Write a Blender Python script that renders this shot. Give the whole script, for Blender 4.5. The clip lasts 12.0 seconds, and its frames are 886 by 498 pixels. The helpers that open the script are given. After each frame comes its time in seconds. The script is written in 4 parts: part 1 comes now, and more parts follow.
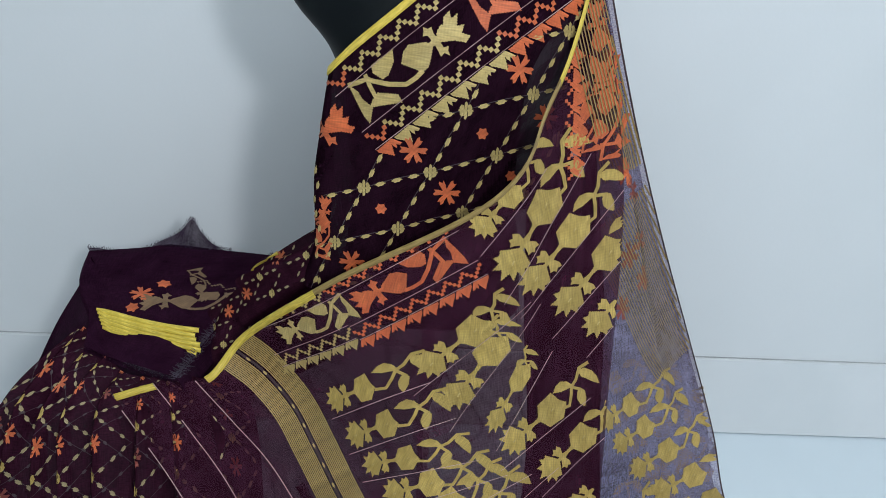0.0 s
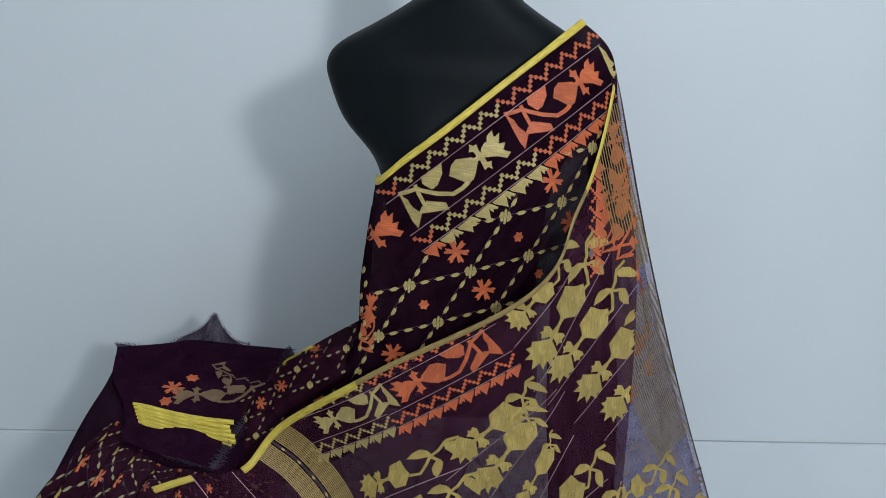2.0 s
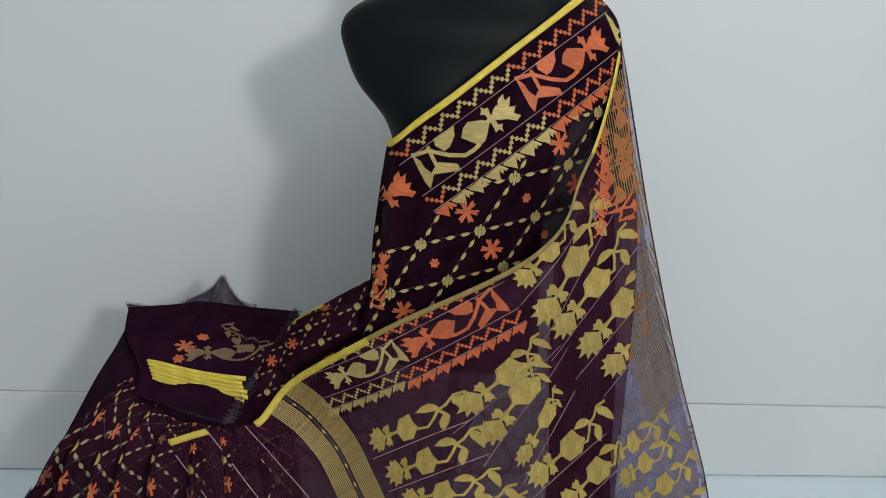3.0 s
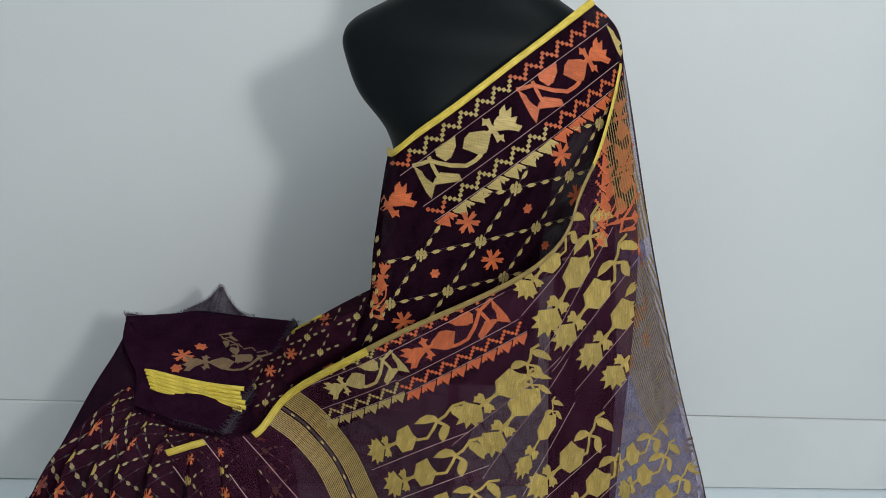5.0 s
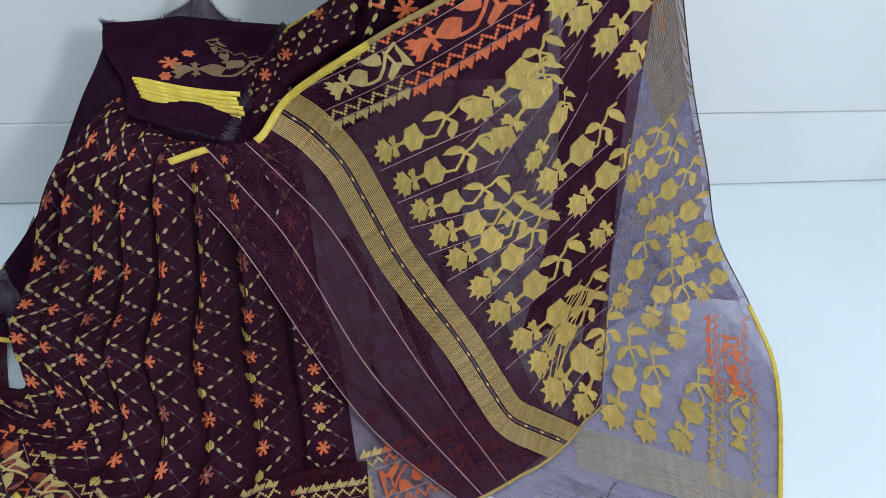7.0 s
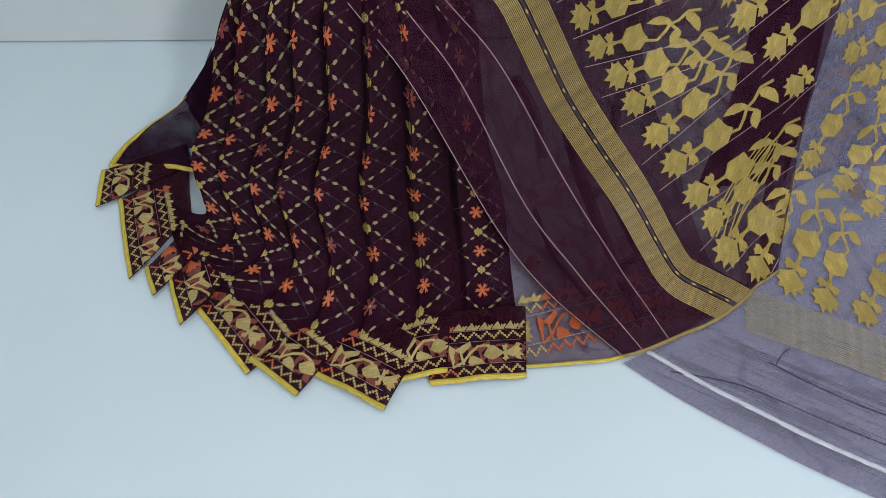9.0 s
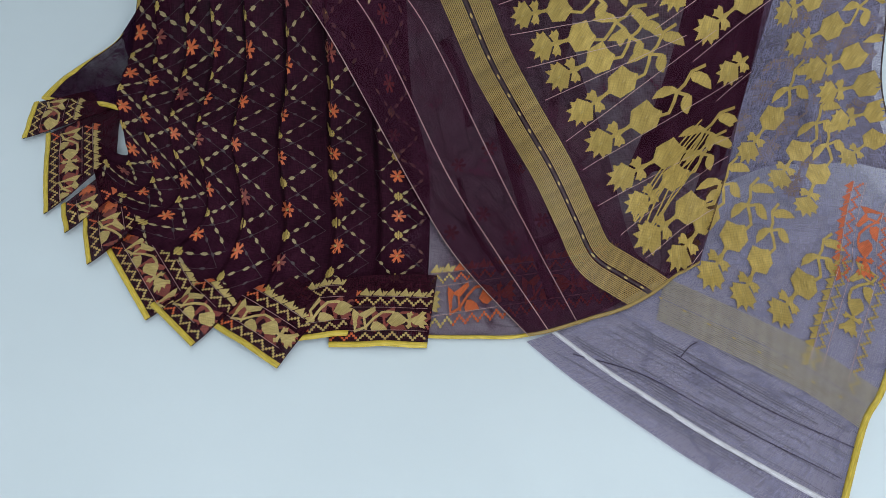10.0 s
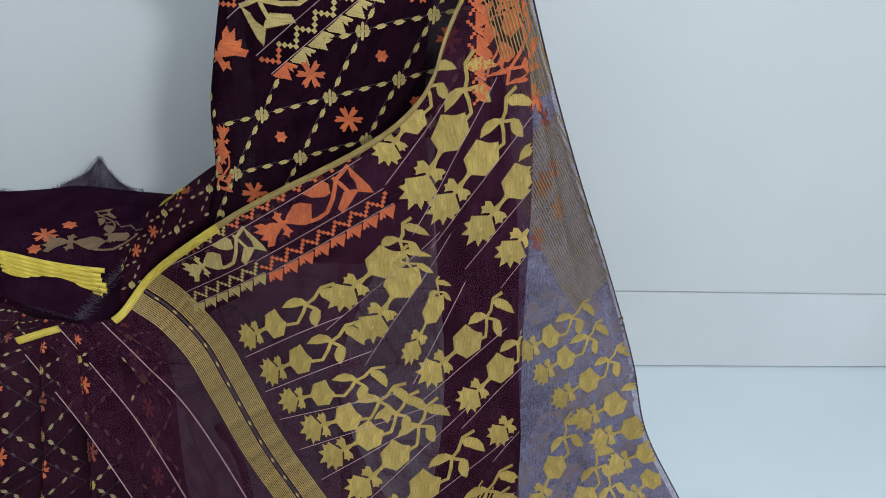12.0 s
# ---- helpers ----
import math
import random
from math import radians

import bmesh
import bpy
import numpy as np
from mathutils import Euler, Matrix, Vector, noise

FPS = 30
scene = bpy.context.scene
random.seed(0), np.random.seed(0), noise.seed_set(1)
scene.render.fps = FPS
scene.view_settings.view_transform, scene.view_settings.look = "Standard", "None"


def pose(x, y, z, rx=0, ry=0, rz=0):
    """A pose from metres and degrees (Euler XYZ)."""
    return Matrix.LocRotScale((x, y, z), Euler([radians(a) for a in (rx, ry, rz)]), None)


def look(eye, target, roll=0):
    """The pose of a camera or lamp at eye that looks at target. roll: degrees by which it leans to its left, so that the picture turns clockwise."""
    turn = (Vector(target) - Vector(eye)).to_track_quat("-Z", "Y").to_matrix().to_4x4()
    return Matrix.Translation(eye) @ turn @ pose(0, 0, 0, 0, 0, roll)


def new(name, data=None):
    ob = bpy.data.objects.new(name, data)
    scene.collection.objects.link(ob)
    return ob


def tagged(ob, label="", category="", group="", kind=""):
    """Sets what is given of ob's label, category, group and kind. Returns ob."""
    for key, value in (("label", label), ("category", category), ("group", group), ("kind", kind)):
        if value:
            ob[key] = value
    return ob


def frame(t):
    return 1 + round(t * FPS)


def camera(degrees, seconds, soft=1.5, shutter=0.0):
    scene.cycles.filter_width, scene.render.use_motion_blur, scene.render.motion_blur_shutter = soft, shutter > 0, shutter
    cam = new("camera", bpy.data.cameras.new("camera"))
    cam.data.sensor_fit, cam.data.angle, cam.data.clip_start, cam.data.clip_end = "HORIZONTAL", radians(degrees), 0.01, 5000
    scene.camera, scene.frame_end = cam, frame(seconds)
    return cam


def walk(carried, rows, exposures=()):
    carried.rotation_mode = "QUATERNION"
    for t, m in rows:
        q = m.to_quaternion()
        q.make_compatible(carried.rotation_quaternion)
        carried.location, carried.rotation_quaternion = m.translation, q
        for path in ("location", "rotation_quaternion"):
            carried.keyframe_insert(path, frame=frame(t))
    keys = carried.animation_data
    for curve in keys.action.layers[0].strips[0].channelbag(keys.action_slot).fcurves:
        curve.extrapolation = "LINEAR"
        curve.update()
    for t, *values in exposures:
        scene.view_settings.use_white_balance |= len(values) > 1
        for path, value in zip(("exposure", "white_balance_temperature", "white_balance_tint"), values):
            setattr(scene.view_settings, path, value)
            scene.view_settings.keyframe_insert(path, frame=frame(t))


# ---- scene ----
from mathutils.bvhtree import BVHTree
from mathutils.geometry import tessellate_polygon
cam = camera(57.95, 12.0, soft=0.6)
ROWS = [
    (0.0, -0.0000, -0.0000, 1.0934, 62.46, -2.66, -0.21),
    (0.5, -0.0117, -0.0047, 1.1142, 66.63, -3.90, 0.97),
    (1.0, -0.0297, -0.0176, 1.1232, 68.78, -4.71, 1.15),
    (1.5, -0.0692, -0.0458, 1.1286, 69.28, -4.66, -1.03),
    (2.0, -0.1183, -0.0751, 1.1288, 69.22, -3.88, -4.11),
    (2.5, -0.1473, -0.1079, 1.1240, 67.97, -4.02, -4.01),
    (3.0, -0.1547, -0.1133, 1.1193, 67.65, -4.61, -5.11),
    (5.0, -0.1601, -0.1105, 1.1180, 68.40, -4.99, -5.26),
    (5.5, -0.1597, -0.0985, 1.1060, 64.23, -2.89, -6.71),
    (6.0, -0.1655, -0.0836, 1.0839, 58.45, -4.22, -7.69),
    (6.5, -0.1698, -0.0875, 1.0710, 53.89, -4.70, -7.80),
    (7.0, -0.1806, -0.0890, 1.0528, 49.31, -3.47, -7.25),
    (7.5, -0.2135, -0.1005, 1.0160, 44.03, -5.91, -3.50),
    (7.7, -0.2241, -0.1051, 1.0100, 43.26, -4.78, -1.95),
    (9.3, -0.1795, -0.0813, 0.9985, 38.62, 2.08, 3.45),
    (9.5, -0.1506, -0.0799, 0.9921, 37.94, 0.22, 6.22),
    (10.0, -0.0646, -0.0636, 0.9790, 37.48, -0.48, 6.52),
    (10.5, 0.0042, -0.0423, 0.9695, 39.77, -2.43, 1.68),
    (11.0, 0.0442, -0.0064, 0.9973, 47.54, -2.58, -3.04),
    (11.5, 0.0579, 0.0047, 1.0370, 54.68, -2.36, -4.35),
    (12.0, 0.0569, -0.0007, 1.0636, 59.31, -3.21, -3.58),
]
EXPOSURES = [(0.0, 0.2, 6000, 10), (1.5, -0.05, 6700, 12), (2.0, -0.07, 5900, 10), (2.5, -0.03, 6400, 11), (3.2, -0.03, 6500, 11), (5.5, 0.05, 6500, 10), (6.5, 0.42, 6100, 10), (7.5, 0.45, 5950, 10), (9.5, 0.12, 6250, 10), (10.5, 0.32, 6150, 10), (11.0, 0.48, 6150, 10), (11.5, 0.3, 6150, 10), (12.0, 0.15, 6100, 10)]
walk(cam, [(t, pose(x, y, z, rx, ry, rz)) for t, x, y, z, rx, ry, rz in ROWS], EXPOSURES)

# ---- light ----
world = bpy.data.worlds.new("room_world")
scene.world = world
world.use_nodes = True
world.node_tree.nodes["Background"].inputs[0].default_value = (0.80, 0.90, 1.0, 1)
world.node_tree.nodes["Background"].inputs[1].default_value = 0.1


def area_lamp(name, eye, target, size, watts, color):
    lamp = bpy.data.lights.new(name, "AREA")
    lamp.shape, lamp.size, lamp.energy, lamp.color = "DISK", size, watts, color
    ob = new(name, lamp)
    ob.matrix_world = look(eye, target)
    return ob


area_lamp("key_lamp", (1.0, -1.7, 2.03), (0.05, 1.0, 0.6), 0.32, 29, (0.97, 0.99, 1.0))
# wide disk overhead, unseen, added as soft fill beside the key
area_lamp("ceiling_lamp", (0.15, -0.3, 2.52), (0.15, -0.2, 0.0), 1.6, 17.5, (0.92, 0.98, 1.0))

# ---- materials ----
def node_mat(name):
    m = bpy.data.materials.new(name)
    m.use_nodes = True
    t = m.node_tree
    return m, t, t.nodes["Principled BSDF"], t.nodes["Material Output"]


def mottled(t, source, scale, dark, light, detail=4.0):
    """A noise on the given coordinates, as a colour between dark and light."""
    n = t.nodes.new("ShaderNodeTexNoise")
    n.inputs["Scale"].default_value, n.inputs["Detail"].default_value = scale, detail
    t.links.new(source, n.inputs["Vector"])
    r = t.nodes.new("ShaderNodeValToRGB")
    r.color_ramp.elements[0].color, r.color_ramp.elements[1].color = (*dark, 1), (*light, 1)
    r.color_ramp.elements[0].position, r.color_ramp.elements[1].position = 0.3, 0.7
    t.links.new(n.outputs["Fac"], r.inputs["Fac"])
    return r.outputs["Color"], n.outputs["Fac"]


def bumped(t, bsdf, height, strength, distance):
    b = t.nodes.new("ShaderNodeBump")
    b.inputs["Strength"].default_value, b.inputs["Distance"].default_value = strength, distance
    t.links.new(height, b.inputs["Height"])
    t.links.new(b.outputs["Normal"], bsdf.inputs["Normal"])


def painted(name, dark, light, rough, scale=3.0, grain=140.0, relief=0.0006, gloss=0.5):
    m, t, b, _ = node_mat(name)
    c = t.nodes.new("ShaderNodeTexCoord").outputs["Object"]
    col, _ = mottled(t, c, scale, dark, light)
    t.links.new(col, b.inputs["Base Color"])
    _, fine = mottled(t, c, grain, (0, 0, 0), (1, 1, 1))
    bumped(t, b, fine, 0.25, relief)
    b.inputs["Roughness"].default_value = rough
    b.inputs["Specular IOR Level"].default_value = gloss
    return m


def threads(t, axis, per_metre):
    """Fine parallel threads along one direction of the cloth's own UV, which is in metres."""
    uv = t.nodes.new("ShaderNodeUVMap").outputs["UV"]
    w = t.nodes.new("ShaderNodeTexWave")
    w.bands_direction = axis
    w.inputs["Scale"].default_value, w.inputs["Distortion"].default_value = per_metre * 0.314, 0.5
    w.inputs["Detail"].default_value, w.inputs["Detail Scale"].default_value = 1.0, 3.0
    t.links.new(uv, w.inputs["Vector"])
    return w.outputs["Fac"], uv


def stretched(t, uv, across, along, turn=0.0, detail=3.0):
    """A noise drawn out along one direction of the cloth."""
    r, m = t.nodes.new("ShaderNodeMapping"), t.nodes.new("ShaderNodeMapping")
    r.inputs["Rotation"].default_value = (0, 0, radians(turn))
    m.inputs["Scale"].default_value = (across, along, 1)
    n = t.nodes.new("ShaderNodeTexNoise")
    n.inputs["Scale"].default_value, n.inputs["Detail"].default_value = 1.0, detail
    t.links.new(uv, r.inputs["Vector"])
    t.links.new(r.outputs["Vector"], m.inputs["Vector"])
    t.links.new(m.outputs["Vector"], n.inputs["Vector"])
    return n.outputs["Fac"]


def calc(t, op, a, b):
    n = t.nodes.new("ShaderNodeMath")
    n.operation = op
    for socket, value in zip(n.inputs, (a, b)):
        if isinstance(value, (int, float)):
            socket.default_value = value
        else:
            t.links.new(value, socket)
    return n.outputs[0]


def ranged(t, value, lo, hi, to_lo, to_hi):
    n = t.nodes.new("ShaderNodeMapRange")
    for key, x in (("From Min", lo), ("From Max", hi), ("To Min", to_lo), ("To Max", to_hi)):
        n.inputs[key].default_value = x
    t.links.new(value, n.inputs["Value"])
    return n.outputs["Result"]


def tinted(t, col, value):
    n = t.nodes.new("ShaderNodeHueSaturation")
    t.links.new(col, n.inputs["Color"])
    t.links.new(value, n.inputs["Value"])
    return n.outputs["Color"]


def sheer(name, dark, light, opacity, spread=0.06, weave=330):
    """A see-through woven cloth: threads that cover part of the light's way, thicker along its creases."""
    m, t, b, out = node_mat(name)
    fac, uv = threads(t, "X", weave)
    col, n = mottled(t, uv, 26.0, dark, light, 6.0)
    grain = calc(t, "ADD", stretched(t, uv, 900, 70), stretched(t, uv, 70, 900))
    t.links.new(tinted(t, col, ranged(t, grain, 0.7, 1.3, 0.55, 1.5)), b.inputs["Base Color"])
    b.inputs["Roughness"].default_value = 0.6
    b.inputs["Specular IOR Level"].default_value = 0.0
    clear = t.nodes.new("ShaderNodeBsdfTransparent")
    clear.inputs["Color"].default_value = (0.98, 0.88, 0.94, 1)
    mix = t.nodes.new("ShaderNodeMixShader")
    ridge = calc(t, "ABSOLUTE", calc(t, "SUBTRACT", stretched(t, uv, 9, 5, 20, 2.0), 0.5), 0)
    crease = ranged(t, ridge, 0.0, 0.022, 1.0, 0.0)
    cover = ranged(t, n, 0.25, 0.75, opacity - spread, opacity + spread)
    cover = calc(t, "ADD", cover, calc(t, "MULTIPLY", calc(t, "SUBTRACT", grain, 1.0), 0.35 * min(1.0, (1 - opacity) * 5)))
    cover = calc(t, "MINIMUM", calc(t, "ADD", cover, calc(t, "MULTIPLY", crease, 0.4 * (1 - opacity))), 0.995)
    t.links.new(cover, mix.inputs["Fac"])
    t.links.new(clear.outputs["BSDF"], mix.inputs[1])
    t.links.new(b.outputs["BSDF"], mix.inputs[2])
    t.links.new(mix.outputs["Shader"], out.inputs["Surface"])
    folds = calc(t, "ADD", calc(t, "MULTIPLY", stretched(t, uv, 30, 16, 25, 4.0), 1.0), calc(t, "MULTIPLY", fac, 0.04))
    bumped(t, b, calc(t, "SUBTRACT", folds, calc(t, "MULTIPLY", crease, 0.18)), 0.55, 0.006)
    return m


def yarn(name, dark, light, rough=0.6, per_metre=420, axis="DIAGONAL"):
    """Raised woven threads of one colour, lighter on their crowns, with thin and thick places and a little different from piece to piece."""
    m, t, b, _ = node_mat(name)
    fac, uv = threads(t, axis, per_metre)
    col, n = mottled(t, uv, 60.0, dark, light, 5.0)
    turn = {"DIAGONAL": 45, "X": 0, "Y": 90}[axis]
    streak = stretched(t, uv, 650, 60, turn)
    shade = calc(t, "MULTIPLY", ranged(t, streak, 0.3, 0.7, 0.70, 1.20), ranged(t, fac, 0.0, 1.0, 0.94, 1.03))
    info = t.nodes.new("ShaderNodeObjectInfo")
    shade = calc(t, "MULTIPLY", shade, ranged(t, info.outputs["Random"], 0.0, 1.0, 0.88, 1.10))
    t.links.new(tinted(t, col, shade), b.inputs["Base Color"])
    b.inputs["Roughness"].default_value = rough
    bumped(t, b, calc(t, "ADD", streak, calc(t, "MULTIPLY", fac, 0.4)), 0.4, 0.0006)
    return m


WALL = painted("wall_paint", (0.70, 0.72, 0.72), (0.76, 0.77, 0.77), 0.55, 1.6)
FLOOR = painted("white_floor", (0.70, 0.78, 0.82), (0.76, 0.84, 0.88), 0.35, 2.2)
CEILING = painted("ceiling_paint", (0.78, 0.78, 0.77), (0.82, 0.82, 0.81), 0.7)
SKIRTING = painted("skirting_paint", (0.71, 0.73, 0.73), (0.77, 0.78, 0.78), 0.4, 4.0)
JOINT = painted("grey_joint", (0.22, 0.23, 0.23), (0.62, 0.63, 0.63), 0.8, 6.0)
BLACK = painted("black_mannequin", (0.0028, 0.0045, 0.0055), (0.005, 0.0072, 0.0085), 0.5, 9.0, 300.0, 0.0004, 0.12)
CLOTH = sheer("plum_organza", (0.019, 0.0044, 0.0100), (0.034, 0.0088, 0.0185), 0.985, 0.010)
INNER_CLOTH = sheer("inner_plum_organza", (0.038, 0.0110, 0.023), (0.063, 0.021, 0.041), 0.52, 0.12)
FADED = yarn("faded_gold_yarn", (0.15, 0.085, 0.04), (0.22, 0.13, 0.06))
GREY_THREAD = yarn("grey_thread", (0.09, 0.08, 0.105), (0.14, 0.13, 0.165))
GHOST = yarn("veiled_yarn", (0.04, 0.024, 0.03), (0.065, 0.04, 0.045))
# greyer beige for the dashes, darkened to put the skirt's shade into the colour
SHADED_BEIGE = yarn("dull_beige_yarn", (0.27, 0.205, 0.095), (0.37, 0.29, 0.15))
RUST = yarn("rust_yarn", (0.16, 0.03, 0.02), (0.26, 0.05, 0.035))
PALLU_CLOTH = sheer("sheer_plum_organza", (0.030, 0.0072, 0.0160), (0.050, 0.0145, 0.029), 0.755, 0.10)
BACK_CLOTH = sheer("thin_plum_organza", (0.145, 0.135, 0.21), (0.22, 0.21, 0.31), 0.58, 0.07)
BODICE_CLOTH = sheer("dark_plum_organza", (0.0090, 0.0026, 0.0060), (0.0165, 0.0050, 0.0110), 0.985, 0.03)
PLAIN = sheer("plain_plum_cloth", (0.014, 0.0035, 0.0105), (0.025, 0.0075, 0.019), 0.987, 0.01)
SIDE_CLOTH = sheer("side_plum_organza", (0.018, 0.005, 0.014), (0.032, 0.010, 0.026), 0.90, 0.08)
GOLD = yarn("gold_yarn", (0.36, 0.245, 0.050), (0.50, 0.350, 0.090))
BEIGE = yarn("beige_yarn", (0.41, 0.295, 0.09), (0.53, 0.395, 0.145))
ORANGE = yarn("orange_yarn", (0.46, 0.085, 0.022), (0.62, 0.14, 0.04))
YELLOW = yarn("yellow_selvedge", (0.57, 0.41, 0.035), (0.72, 0.54, 0.085), 0.55, 420, "X")
YELLOW_FOLD = yarn("yellow_fold_yarn", (0.55, 0.40, 0.03), (0.74, 0.57, 0.085), 0.6, 700, "Y")
HEM_CLOTH = sheer("hem_plum_organza", (0.022, 0.0046, 0.0090), (0.038, 0.0095, 0.017), 0.93, 0.05)
RUFFLE_CLOTH = sheer("frayed_organza", (0.016, 0.008, 0.018), (0.03, 0.016, 0.034), 0.88, 0.16)
FRAY = yarn("grey_fray", (0.07, 0.055, 0.075), (0.13, 0.11, 0.14))
STRIPE = yarn("gold_stripe", (0.26, 0.172, 0.046), (0.36, 0.245, 0.075), 0.55, 240, "X")
PALE_STRIPE = yarn("pale_gold_stripe", (0.36, 0.30, 0.19), (0.46, 0.39, 0.26), 0.6, 240, "X")
THREAD = yarn("pale_thread", (0.42, 0.27, 0.26), (0.55, 0.38, 0.36))
WHITE_THREAD = yarn("white_thread", (0.68, 0.66, 0.72), (0.80, 0.78, 0.84), 0.7, 500, "X")
DARK_THREAD = yarn("dark_thread", (0.03, 0.015, 0.02), (0.06, 0.03, 0.03))
# darker copy of the back layer's cloth, for flat strips along its folds
CREASE_DARK = sheer("pressed_fold_organza", (0.035, 0.028, 0.05), (0.06, 0.05, 0.085), 0.8, 0.1)
FRINGE = sheer("fringe_thread", (0.03, 0.02, 0.03), (0.07, 0.05, 0.07), 0.8, 0.15)

# ---- building helpers ----
def mesh_part(name, verts, faces, material, parent=None, label="", uvs=None, smooth=True):
    me = bpy.data.meshes.new(name)
    me.from_pydata([tuple(v) for v in verts], [], faces)
    if uvs is not None:
        layer = me.uv_layers.new(name="UVMap")
        idx = np.empty(len(me.loops), dtype=np.int32)
        me.loops.foreach_get("vertex_index", idx)
        layer.data.foreach_set("uv", np.asarray(uvs, dtype=np.float32)[idx].ravel())
    me.materials.append(material)
    if smooth:
        me.polygons.foreach_set("use_smooth", [True] * len(me.polygons))
    ob = new(name, me)
    if parent is not None:
        ob.parent = parent
    if label:
        tagged(ob, label)
    return ob


def empty(name, at, label, category, group="", kind=""):
    ob = new(name)
    ob.empty_display_size = 0.05
    ob.location = at
    bpy.context.view_layer.update()
    return tagged(ob, label, category, group, kind)


def adopt(ob, parent):
    ob.parent = parent
    ob.matrix_parent_inverse = Matrix.Translation(parent.location).inverted()
    return ob


def box(name, lo, hi, material, bevel=0.0):
    bm = bmesh.new()
    bmesh.ops.create_cube(bm, size=1.0)
    for v in bm.verts:
        v.co = Vector([lo[k] + (v.co[k] + 0.5) * (hi[k] - lo[k]) for k in range(3)])
    if bevel:
        bmesh.ops.bevel(bm, geom=bm.edges[:], offset=bevel, segments=2, affect="EDGES")
    me = bpy.data.meshes.new(name)
    bm.to_mesh(me)
    bm.free()
    me.materials.append(material)
    return new(name, me)


def spline(points, s):
    """A smooth curve through the points, at s from 0 to 1."""
    p = np.asarray(points, dtype=float)
    n = len(p) - 1
    f = np.clip(np.asarray(s, dtype=float), 0, 1) * n
    i = np.minimum(f.astype(int), n - 1)
    t = (f - i)[:, None]
    a, b, c, d = p[np.maximum(i - 1, 0)], p[i], p[i + 1], p[np.minimum(i + 2, n)]
    return 0.5 * (2 * b + (c - a) * t + (2 * a - 5 * b + 4 * c - d) * t ** 2 + (3 * b - a - 3 * c + d) * t ** 3)


class Sheet:
    """A cloth lofted through guide curves; relief(u, v) lifts it along its normal, in metres."""

    def __init__(self, guides, nu, nv, relief=None, floor=0.0035):
        u, v = np.linspace(0, 1, nu + 1), np.linspace(0, 1, nv + 1)
        across = np.array([spline(g, u) for g in guides])
        grid = np.array([spline(across[:, k], v) for k in range(nu + 1)]).transpose(1, 0, 2)
        du, dv = np.gradient(grid, axis=1), np.gradient(grid, axis=0)
        nrm = np.cross(du, dv)
        nrm /= np.linalg.norm(nrm, axis=2)[:, :, None] + 1e-9
        nrm *= np.where(nrm[:, :, 1:2] - 0.6 * nrm[:, :, 2:3] > 0, -1, 1)
        if relief:
            uu, vv = np.meshgrid(u, v)
            grid = grid + nrm * relief(uu, vv)[:, :, None]
        grid[:, :, 2] = np.maximum(grid[:, :, 2], floor)
        self.grid, self.nu, self.nv = grid, nu, nv
        self.verts = [Vector(p) for p in grid.reshape(-1, 3)]
        w = nu + 1
        self.faces = [(r * w + c, r * w + c + 1, (r + 1) * w + c + 1, (r + 1) * w + c) for r in range(nv) for c in range(nu)]
        lu = np.linalg.norm(grid[:, 1:] - grid[:, :-1], axis=2).sum(1).mean()
        lv = np.linalg.norm(grid[1:] - grid[:-1], axis=2).sum(0).mean()
        self.uvs = [(c / nu * lu, r / nv * lv) for r in range(nv + 1) for c in range(w)]
        self.tree = BVHTree.FromPolygons(self.verts, self.faces)

    def put(self, name, material, parent=None, label=""):
        ob = mesh_part(name, self.verts, self.faces, material, None, label, self.uvs)
        return adopt(ob, parent) if parent else ob

    def edge(self, name, material, parent, row=None, col=None, width=0.012, lift=0.0012, inward=1, label="", span=(0.0, 1.0)):
        """A ribbon that follows one border of the cloth."""
        g = self.grid
        line = g[row] if row is not None else g[:, col]
        if row is not None:
            nxt = g[row + inward * max(1, self.nv // 30)]
        else:
            nxt = g[:, col + inward * max(1, self.nu // 30)]
        k0, k1 = int(span[0] * (len(line) - 1)), int(span[1] * (len(line) - 1))
        line, nxt = line[k0:k1 + 1], nxt[k0:k1 + 1]
        d = nxt - line
        d /= np.linalg.norm(d, axis=1)[:, None] + 1e-9
        tang = np.gradient(line, axis=0)
        up = np.cross(tang, d)
        up /= np.linalg.norm(up, axis=1)[:, None] + 1e-9
        up *= np.where(up[:, 1:2] - 0.6 * up[:, 2:3] > 0, -1, 1)
        verts, faces, uvs, s = [], [], [], 0.0
        for k in range(len(line)):
            if k:
                s += float(np.linalg.norm(line[k] - line[k - 1]))
            for w, h in ((-min(0.0012, 0.3 * width), 0.0), (-min(0.0006, 0.15 * width), lift * 1.6), (0.5 * width, lift * 1.9), (width, lift * 1.5), (width + 0.0004, 0.0)):
                verts.append(line[k] + d[k] * w + up[k] * h)
                uvs.append((w, s))
        for k in range(len(line) - 1):
            for j in range(4):
                faces.append((5 * k + j, 5 * k + j + 1, 5 * k + j + 6, 5 * k + j + 5))
        return adopt(mesh_part(name, verts, faces, material, None, label, uvs), parent)


